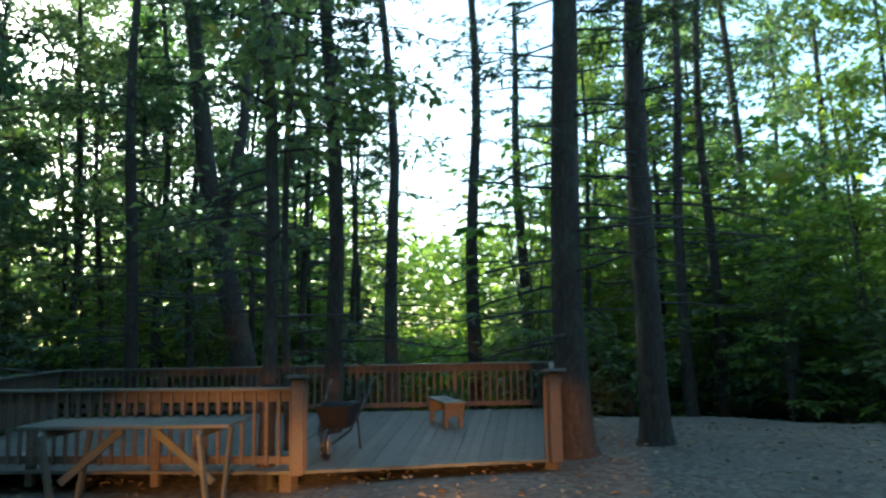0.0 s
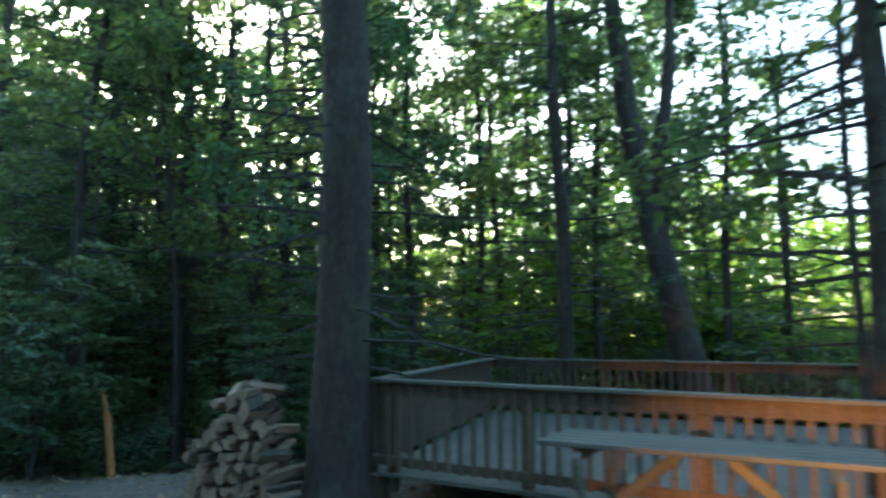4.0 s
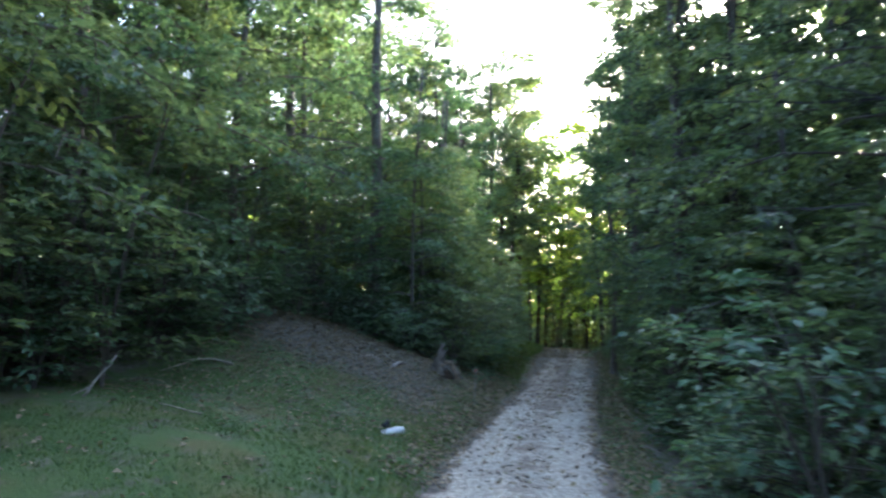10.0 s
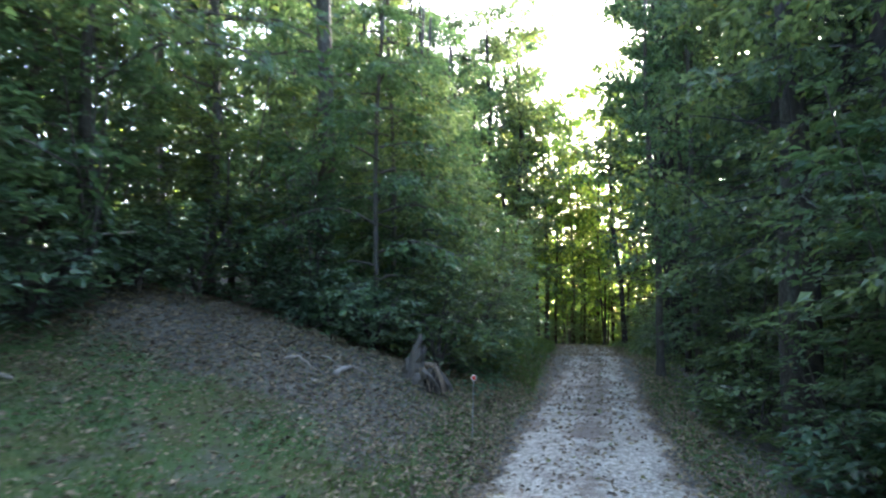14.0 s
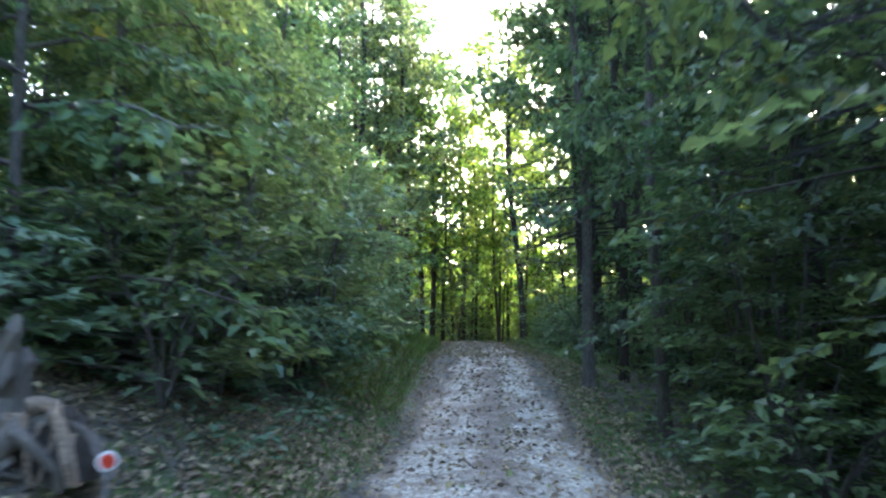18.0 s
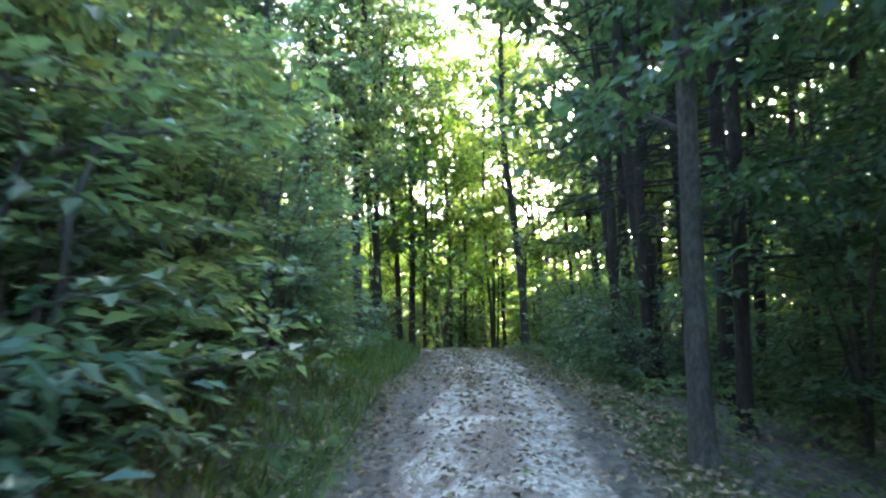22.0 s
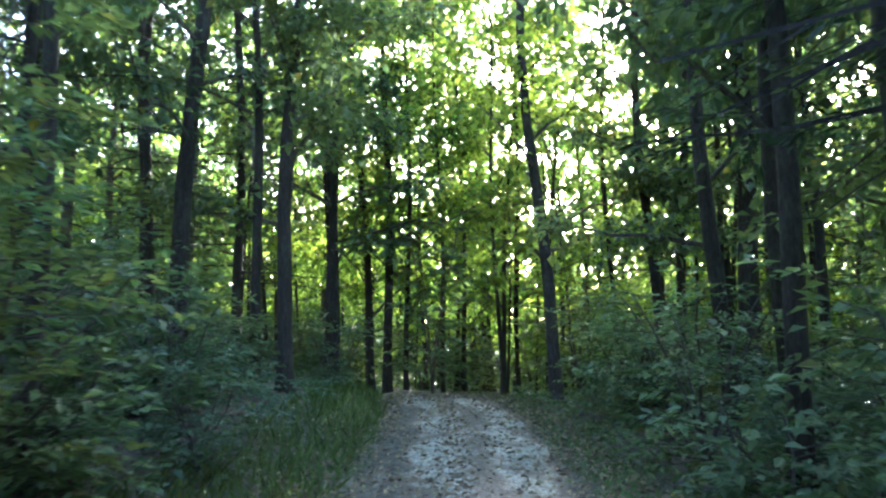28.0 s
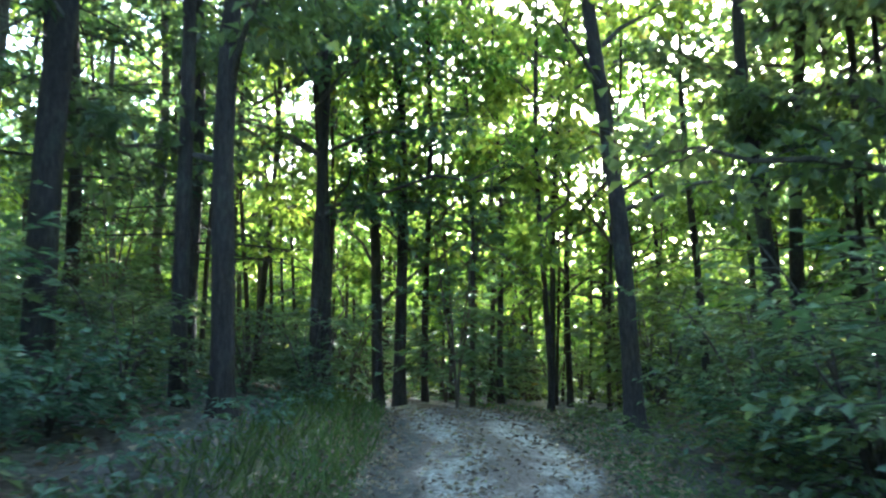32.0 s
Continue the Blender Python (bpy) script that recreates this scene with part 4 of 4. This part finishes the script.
deck = new("deck")
deck.matrix_basis = pose(9, -19, DECK_Z)
front = [Vector(CL), Vector(PM), Vector(PR)]
count = 56
for i in range(count):
    def edge(q):
        q = q / count
        s = q * 7.93
        f = front[0].lerp(front[1], s / 4.8) if s < 4.8 else front[1].lerp(front[2], (s - 4.8) / 3.13)
        return f, Vector(CB).lerp(Vector(CR), q)
    (a0, b0), (a1, b1) = edge(i + 0.02), edge(i + 0.98)
    dz = random.uniform(-0.003, 0.003)
    top = [(p.x - 9, p.y + 19, dz) for p in (a0, a1, b1, b0)]
    low = [(x, y, z - 0.036) for x, y, z in top]
    part("plank", mesh_from("plank", top + low, [(0, 1, 2, 3), (7, 6, 5, 4), (0, 4, 5, 1), (1, 5, 6, 2), (2, 6, 7, 3), (3, 7, 4, 0)], WOOD_GREY), deck)
for p in (CL, PM, PR, CR, CB, (9.5, -19.0)):
    part("footing", box_me("footing", (0.16, 0.16, 2.2), WOOD, 0.01), deck, "", pose(p[0] - 9 + 0.1, p[1] + 19 + 0.1, -1.14))
tagged(deck, "low wooden deck with grey weathered planks among the pines", "deck")


# ---- picnic table ----
table = new("picnic_table")
table.matrix_basis = pose(5.9, -20.43, float(height(5.9, -20.43)), 0, 0, -68.3)
TOP = -0.11 - float(height(5.9, -20.43))
for i in range(5):
    part("tabletop_plank", box_me("tabletop_plank", (2.2, 0.14, 0.038), WOOD_GREY), table, "", pose(random.uniform(-0.01, 0.01), (i - 2) * 0.149, TOP - 0.019, 0, 0, random.uniform(-0.3, 0.3)))
for sx in (-0.8, 0.8):
    part("crosspiece", box_me("crosspiece", (0.04, 0.68, 0.09), WOOD_GREY), table, "", pose(sx, 0, TOP - 0.085))
    for sy in (-1, 1):
        part("leg", box_me("leg", (0.04, 0.09, TOP + 0.02), WOOD_GREY), table, "", pose(sx + 0.045, sy * 0.36, TOP / 2 - 0.05, -sy * 18, 0, 0))
    part("brace", box_me("brace", (0.85, 0.04, 0.08), WOOD_GREY), table, "", pose(sx * 0.62, 0, TOP - 0.36, 0, 40 if sx > 0 else -40, 0))
tagged(table, "weathered grey picnic table with a plank top and splayed legs", "table")

# ---- bench on the deck ----
bench = new("bench")
bench.matrix_basis = pose(11.45, -21.55, DECK_Z, 0, 0, 38)
for i in range(2):
    part("seat_plank", box_me("seat_plank", (1.3, 0.17, 0.04), WOOD_GREY), bench, "", pose(0, (i - 0.5) * 0.18, 0.40))
part("front_board", box_me("bench_end", (0.04, 0.32, 0.2), WOOD), bench, "", pose(-0.58, 0, 0.28))
part("back_board", box_me("bench_end", (0.04, 0.32, 0.2), WOOD), bench, "", pose(0.58, 0, 0.28))
for sx in (-0.5, 0.5):
    for sy in (-0.12, 0.12):
        part("leg", box_me("bench_leg", (0.07, 0.07, 0.38), WOOD, 0.004), bench, "", pose(sx, sy, 0.19))
tagged(bench, "low wooden bench with a grey plank seat on the deck", "bench")


# ---- black wheelbarrow leaning by the deck entrance ----
barrow = new("wheelbarrow")
barrow.matrix_basis = pose(8.3, -21.4, DECK_Z + 0.002, 0, 0, 200)
b = Build()
rim = [(-0.32, -0.27), (0.36, -0.22), (0.36, 0.22), (-0.32, 0.27)]
b.add([(x, y, 0.62) for x, y in rim] + [(x * 0.6, y * 0.65, 0.32) for x, y in rim] + [(x * 0.93, y * 0.93, 0.615) for x, y in rim] + [(x * 0.55, y * 0.6, 0.34) for x, y in rim],
      [(0, 1, 5, 4), (1, 2, 6, 5), (2, 3, 7, 6), (3, 0, 4, 7), (4, 5, 6, 7), (9, 8, 12, 13), (10, 9, 13, 14), (11, 10, 14, 15), (8, 11, 15, 12), (15, 14, 13, 12), (0, 8, 9, 1), (1, 9, 10, 2), (2, 10, 11, 3), (3, 11, 8, 0)])
part("tub", b.mesh("tub", BLACK), barrow, "black pressed-steel tub")
for s in (-1, 1):
    b = Build()
    b.tube([(0.62, s * 0.07, 0.2), (0.2, s * 0.2, 0.3), (-0.5, s * 0.28, 0.62), (-0.95, s * 0.3, 0.86)], [0.018] * 4, 7)
    handle = part("handle", b.mesh("handle", BLACK), barrow)
    b = Build()
    b.tube([(-0.8, s * 0.295, 0.78), (-0.97, s * 0.301, 0.871)], [0.025, 0.025], 8)
    part("grip", b.mesh("grip", BLACK), handle, "black rubber grip")
    b = Build()
    b.tube([(-0.2, s * 0.22, 0.42), (-0.3, s * 0.24, 0.0)], [0.014, 0.014], 6)
    part("leg", b.mesh("barrow_leg", BLACK), barrow)
b = Build()
ang = np.linspace(0, 2 * np.pi, 19)
b.tube(np.stack([0.66 + 0.15 * np.cos(ang), 0 * ang, 0.19 + 0.15 * np.sin(ang)], 1), [0.04] * 19, 8, False)
wheel = part("wheel", smooth(b.mesh("wheel", BLACK)), barrow, "black rubber wheel")
b = Build()
b.tube([(0.66, -0.05, 0.19), (0.66, 0.05, 0.19)], [0.112, 0.112], 14)
part("hub", b.mesh("hub", STEEL), wheel, "grey steel hub")
tagged(barrow, "black wheelbarrow with raised handles standing on the deck", "wheelbarrow")


# ---- heap of split wood by the big pine ----
def log_mesh(seed, ln=0.5, r0=0.056):
    r = np.random.default_rng(seed)
    b = Build()
    n = 6
    ang = np.sort(r.uniform(0, 2 * np.pi, n) * 0.3 + np.linspace(0, 2 * np.pi, n, endpoint=False))
    prof = r0 * r.uniform(0.75, 1.2, n)
    xs = np.linspace(-ln / 2, ln / 2, 4)
    v = [(x, p * math.cos(t) * (1 + 0.05 * math.sin(9 * x + seed)), p * math.sin(t)) for x in xs for p, t in zip(prof, ang)]
    f = [(i * n + j, i * n + (j + 1) % n, (i + 1) * n + (j + 1) % n, (i + 1) * n + j) for i in range(3) for j in range(n)]
    b.add(v, f + [tuple(range(n - 1, -1, -1)), tuple(3 * n + j for j in range(n))])
    me = b.mesh("log", LOGWOOD)
    me.materials.append(BARK_GREY)
    me.polygons.foreach_set("material_index", [1 if i < 3 * n and i % n in (seed % n, (seed + 1) % n) else 0 for i in range(len(me.polygons))])
    return me


LOGS = [log_mesh(k) for k in range(5)]
heap = new("woodpile")
hx, hy = 4.42, -16.38
hz = float(height(hx, hy))
heap.matrix_basis = pose(hx, hy, hz)
for lay in range(13):
    wide = 9 - int(lay * 0.62)
    for j in range(wide):
        u = (j - wide / 2 + 0.5) * 0.122 + random.uniform(-0.03, 0.03)
        for row in (-0.22, 0.22):
            part("log", random.choice(LOGS), heap, "", pose(u * 0.72 - row * 0.68, -u * 0.68 - row * 0.72, 0.06 + lay * 0.098 + random.uniform(-0.015, 0.015), random.uniform(0, 360), random.uniform(-9, 9), 36 + random.uniform(-26, 26)))
for x, y, rz in ((-0.55, 0.75, 35), (-0.75, 0.9, 20), (-1.0, 1.2, 100), (-0.5, 1.0, 70), (-1.25, 1.0, 160), (-0.6, 0.55, 10), (-1.05, 0.7, 50)):
    part("log", random.choice(LOGS), heap, "", pose(x, y, float(height(hx + x, hy + y)) - hz + 0.06, random.uniform(0, 360), 0, rz))
tagged(heap, "heap of split firewood stacked beside the big pine trunk", "woodpile")


# ---- small things on the bank and beside the track ----
def stick(pts, r0, label, material=DEADWOOD, forks=()):
    root = new("fallen_branch")
    x0, y0 = pts[0][:2]
    z0 = float(height(x0, y0))
    root.matrix_basis = pose(x0, y0, z0)

    def line(p):
        return [(x - x0, y - y0, float(height(x, y)) - z0 + h) for x, y, h in p]
    b = Build()
    p = np.array(line(pts))
    p = np.stack([np.interp(np.linspace(0, len(p) - 1, 9), range(len(p)), p[:, c]) for c in range(3)], 1)
    p[1:-1] += np.random.default_rng(len(placed) + int(r0 * 1e4)).normal(0, min(r0 * 0.5, 0.012), (7, 3)) * [1, 1, 0.4]
    b.tube(p, np.linspace(r0, r0 * 0.45, 9), 7, True, 0.08, np.random.default_rng(5))
    part("stem", smooth(b.mesh("stem", material)), root)
    for fk in forks:
        b = Build()
        b.tube(line(fk), np.linspace(r0 * 0.6, r0 * 0.25, len(fk)), 6)
        part("twig", b.mesh("twig", material), root)
    return tagged(root, label, "branch", group="fallen branches on the bank")


stick([(-5.75, -7.9, 0.0), (-5.68, -7.7, 0.25), (-5.6, -7.45, 0.55)], 0.022, "pale broken branch stuck upright in the moss", DEADWOOD, [[(-5.75, -7.75, 0.12), (-5.82, -7.85, 0.06), (-5.9, -7.95, 0.0)]])
stick([(-5.55, -3.9, 0.03), (-5.9, -4.0, 0.08), (-6.3, -4.3, 0.05)], 0.024, "pale forked branch lying on the mossy bank", DEADWOOD, [[(-6.1, -4.1, 0.07), (-6.3, -4.6, 0.03), (-6.4, -4.9, 0.02)]])
stick([(-3.1, -1.36, 0.04), (-3.06, -1.1, 0.06), (-3.02, -0.86, 0.05)], 0.05, "short pale barkless log on the leaf litter")
stick([(-3.2, -1.05, 0.03), (-2.95, -0.92, 0.1), (-2.7, -0.76, 0.02)], 0.016, "thin pale stick lying across a short log")
stick([(-3.75, -1.52, 0.02), (-3.55, -1.42, 0.1), (-3.35, -1.44, 0.03)], 0.022, "pale curved branch on the leaf litter")
stick([(-3.45, -0.81, 0.02), (-3.36, -0.83, 0.05), (-3.26, -0.85, 0.02)], 0.02, "small pale piece of dead wood on the leaf litter")
stick([(-4.4, -7.3, 0.02), (-4.7, -7.35, 0.03), (-5.0, -7.35, 0.02)], 0.014, "thin pale stick on the moss")
stick([(-6.1, -9.0, 0.02), (-6.0, -9.4, 0.08), (-5.85, -9.8, 0.02)], 0.016, "thin pale curved stick on the moss")
stick([(-6.0, -1.2, 1.0), (-6.6, -1.3, 0.85), (-7.3, -1.2, 1.0)], 0.016, "thin pale dead vine hanging under dark leaves")

peeled = new("peeled_log")
peeled.matrix_basis = pose(-2.1, -5.7, float(height(-2.1, -5.7)) + 0.055, 0, -8, 25)
b = Build()
b.tube([(-0.17, 0, 0), (-0.05, 0.01, 0.0), (0.08, 0.0, 0.01), (0.17, -0.01, 0.0)], [0.045, 0.058, 0.062, 0.05], 9, True, 0.06, np.random.default_rng(2))
part("core", smooth(b.mesh("core", WHITE)), peeled)
tagged(peeled, "short white peeled log lying at the edge of the moss", "log")

cap_thing = new("black_rag")
cap_thing.matrix_basis = pose(-2.33, -5.2, float(height(-2.33, -5.2)) - 0.01)
b = Build()
r = np.random.default_rng(4)
b.tube([(0, 0, 0), (0.01, 0.0, 0.05), (0.03, 0.01, 0.1), (0.07, 0.02, 0.15)], [0.07, 0.06, 0.045, 0.015], 8, True, 0.15, r)
part("cloth", smooth(b.mesh("cloth", BLACK)), cap_thing)
tagged(cap_thing, "small crumpled black rag on the mossy ground", "rag")

marker = new("reflector_stake")
marker.matrix_basis = pose(-1.4, -0.9, float(height(-1.4, -0.9)) - 0.02, 0, 2, 38)
b = Build()
b.tube([(0, 0, -0.15), (0, 0, 0.78)], [0.006, 0.006], 6)
part("stake", b.mesh("stake", STEEL), marker, "thin steel stake")
b = Build()
b.tube([(0, 0.012, 0.8), (0, -0.004, 0.8)], [0.036, 0.038], 16)
disc = part("rim", b.mesh("rim", WHITE), marker, "white plastic rim")
b = Build()
b.tube([(0, -0.004, 0.8), (0, -0.012, 0.8)], [0.028, 0.025], 16)
part("lens", b.mesh("lens", RED), disc, "red reflector lens")
tagged(marker, "red round reflector on a thin stake beside the track", "marker")

DEADWOOD_DARK = wood_mat("torn_wood", (0.05, 0.042, 0.032), (0.16, 0.135, 0.1), (0.075, 0.075, 0.055), (14, 14, 1))
# torn old stump with a standing splinter and a rooty hollow
stump = new("tree_stump")
sx, sy = -2.25, -0.05
stump.matrix_basis = pose(sx, sy, float(height(sx, sy)) - 0.05)
r = np.random.default_rng(8)
for x, y, tall, fat, lean in ((-0.1, 0.0, 0.78, 0.1, 0.1), (-0.15, 0.03, 0.45, 0.1, -0.02), (-0.02, 0.05, 0.62, 0.085, 0.06), (-0.04, -0.06, 0.3, 0.09, 0.03)):
    b = Build()
    zs = np.array([-0.03, 0.1, 0.22, 0.36, 0.5, 0.64, 0.78, 0.9, 1.0])
    b.tube(np.stack([x + lean * zs + r.normal(0, 0.012, 9), y + r.normal(0, 0.012, 9), zs * tall], 1), fat * np.array([1.5, 1.15, 0.95, 0.85, 0.76, 0.66, 0.58, 0.46, 0.2]), 11, True, 0.2, r)
    part("splinter", b.mesh("splinter", DEADWOOD_DARK), stump, "grey-brown torn standing splinter")
# dark body behind the roots stands in for the shade of the hollow
b = Build()
b.tube([(0.16, 0.16, -0.02), (0.17, 0.15, 0.12), (0.2, 0.13, 0.24), (0.24, 0.1, 0.3)], [0.2, 0.17, 0.12, 0.04], 12, True, 0.2, r)
part("root_hollow_shade", b.mesh("root_hollow_shade", BARK), stump, "dark root mass standing in for the shaded hollow")
for k, (reach, top, y) in enumerate(((0.36, 0.36, -0.04), (0.27, 0.24, -0.1), (0.44, 0.28, 0.08))):
    b = Build()
    s = np.linspace(0, 1, 9)
    pts = np.stack([0.02 + reach * s, y + 0.06 * np.sin(5 * s + 2 * k), 0.16 + (top - 0.16) * np.sin(np.pi * s ** 0.8) - 0.2 * s ** 3], 1) + r.normal(0, 0.014, (9, 3))
    b.tube(pts, (0.055 - 0.033 * s) * r.uniform(0.8, 1.25, 9), 8, True, 0.2, r)
    part("root", b.mesh("root", DEADWOOD_DARK if k else LOGWOOD), stump, "arching brown root")
for k in range(4):
    b = Build()
    x = 0.1 + 0.08 * k
    b.tube([(x, -0.04, 0.3 - 0.03 * k), (x + r.normal(0, 0.04), -0.07, 0.16), (x + r.normal(0, 0.05), -0.1, -0.02)], [0.014, 0.011, 0.006], 5, True, 0.2, r)
    part("rootlet", b.mesh("rootlet", LOGWOOD), stump)
tagged(stump, "torn grey tree stump with brown roots on the bank", "stump")

HEADLIT = wood_mat("headlit_wood", (0.32, 0.13, 0.035), (0.62, 0.3, 0.09), (0.4, 0.22, 0.09))
# broken sapling stub; the headlights' orange is put into its wood colour
stub = new("broken_sapling")
stub.matrix_basis = pose(4.97, -9.99, float(height(4.97, -9.99)) - 0.05, 0, -7, 0)
b = Build()
b.tube([(0, 0, 0), (0.02, 0, 0.6), (0.03, 0.02, 1.1), (-0.03, 0.02, 1.62)], [0.075, 0.065, 0.055, 0.02], 8, True, 0.06, np.random.default_rng(3))
part("stem", b.mesh("stub_stem", HEADLIT), stub)
tagged(stub, "bare tan broken sapling trunk with headlight orange in its colour", "dead tree")

# ---- loose cover: fallen leaves, grass and ferny green on the floor ----
def litter(count, xr, yr, name, keep, size=(0.05, 0.11)):
    r = np.random.default_rng(count)
    x, y = r.uniform(*xr, count), r.uniform(*yr, count)
    ok = keep(x, y, x - centre(y), r)
    x, y = x[ok], y[ok]
    k = len(x)
    b = Build()
    on_road = np.abs(x - centre(y)) < 1.1
    base = np.stack([x, y, height(x, y) + np.where(on_road, 0.07, 0.018) + r.uniform(0, 0.02, k)], 1)
    al = r.normal(0, 1, (k, 3)) * [1, 1, 0.2]
    up = np.array([0, 0, 1]) + r.normal(0, 0.35, (k, 3))
    s = r.uniform(*size, k)
    b.leaves(base, al, up, s, s * r.uniform(0.5, 0.8, k), 0.25)
    tagged(new(name, b.mesh(name, LITTER)), "brown fallen leaves scattered over the forest floor", "leaves", kind="stuff")


def on_bank(x, y, dx, r):
    p = np.where(dx < -1.1, 0.9, np.where(dx > 1.1, 0.6, 0.12 + 0.5 * np.exp(-(dx / 0.22) ** 2) * step(-9, 4, y)))
    green = (dx < -1.3) & (y < -2.5) & (y > -12)
    return r.random(len(x)) < np.where(green, 0.22, p)


litter(26000, (-9, 6), (-13, 32), "fallen_leaves", on_bank)
litter(34000, (-6.5, -1.0), (-8, 4), "bank_leaves", lambda x, y, dx, r: (dx < -1.05) & (r.random(len(x)) < (0.3 + 0.7 * step(-5, -2, y)) * step(-8, -5.5, y)), (0.025, 0.075))
litter(36000, (-1.8, 3.0), (-8, 30), "track_leaves", lambda x, y, dx, r: (np.abs(dx) < 1.9) & (r.random(len(x)) < np.clip(np.exp(-(dx / (0.25 + 0.12 * step(-3, 6, y))) ** 2) + step(0.75, 1.25, np.abs(dx)), 0.08 + 0.22 * step(-3, 8, y), 1)), (0.045, 0.1))
litter(5000, (-4, 14), (-32, -13), "clearing_leaves", lambda x, y, dx, r: r.random(len(x)) < 0.9)


def grass(count, xr, yr, name, keep, tall, label):
    r = np.random.default_rng(count + 1)
    x, y = r.uniform(*xr, count), r.uniform(*yr, count)
    ok = keep(x, y, x - centre(y), r)
    x, y = x[ok], y[ok]
    k = len(x)
    b = Build()
    base = np.stack([x, y, height(x, y) - 0.01], 1)
    al = np.array([0, 0, 1.0]) + r.normal(0, 0.6, (k, 3)) * [1, 1, 0.2]
    up = r.normal(0, 1, (k, 3)) * [1, 1, 0.1]
    s = r.uniform(*tall, k)
    b.leaves(base, al, up, s, np.minimum(s * 0.16, 0.012), 0.1)
    tagged(new(name, b.mesh(name, GRASS)), label, "grass", kind="stuff")


grass(60000, (-7.5, -0.9), (-13, -1.5), "moss_grass", lambda x, y, dx, r: (dx < -1.15) & (r.random(len(x)) < np.clip((-1.9 - y) / 3, 0, 1) * step(-1.6, 0.2, np.sin(2.1 * x + 1.3 * np.sin(1.7 * y)) + np.sin(2.6 * y + 0.9 * x))), (0.02, 0.075), "short bright grass and moss beside the track")
grass(14000, (-6, -1.0), (-6, 3.5), "bank_sprouts", lambda x, y, dx, r: (dx < -1.1) & (r.random(len(x)) < 0.9 * step(-5.5, -1.2, dx)), (0.02, 0.08), "sparse low green sprouts on the leaf-strewn bank")
grass(30000, (-2.6, 3.2), (-10, 32), "verge_grass", lambda x, y, dx, r: (np.abs(dx) > 1.15) & (np.abs(dx) < 2.3), (0.04, 0.14), "thin verge grass along both sides of the track")
grass(12000, (-2.6, 0.3), (6, 30), "tall_grass", lambda x, y, dx, r: (dx < -1.3) & (dx > -2.6), (0.12, 0.34), "taller drooping grass on the shaded verge")


def herbs(count, xr, yr, name, keep, leaf, label):
    """Seedlings and low leafy plants: small rosettes of leaves on short stems."""
    r = np.random.default_rng(count + 2)
    x, y = r.uniform(*xr, count), r.uniform(*yr, count)
    ok = keep(x, y, x - centre(y), r)
    x, y = np.repeat(x[ok], 7), np.repeat(y[ok], 7)
    k = len(x)
    tall = np.repeat(r.uniform(0.04, 0.34, k // 7), 7)
    a = r.uniform(0, 2 * np.pi, k)
    x, y = x + 0.05 * np.cos(a), y + 0.05 * np.sin(a)
    b = Build()
    al = np.stack([np.cos(a), np.sin(a), r.uniform(-0.5, 0.3, k)], 1)
    up = np.array([0, 0, 1.0]) + r.normal(0, 0.3, (k, 3))
    size = r.uniform(0.06, 0.14, k)
    b.leaves(np.stack([x, y, height(x, y) + tall], 1), al, up, size, size * r.uniform(0.45, 0.7, k), 0.15)
    tagged(new(name, b.mesh(name, leaf)), label, "plants", kind="stuff")


herbs(4200, (2.3, 9), (-9, 30), "verge_herbs", lambda x, y, dx, r: (dx > 1.75) & (r.random(len(x)) < np.clip(1.2 - 0.1 * dx, 0.3, 1)), LEAF, "low green seedlings and ferns beside the track")
herbs(3000, (-8, -1.3), (1.5, 30), "shade_herbs", lambda x, y, dx, r: dx < -1.7, LEAF_BLUE, "low dark green seedlings on the shaded verge")
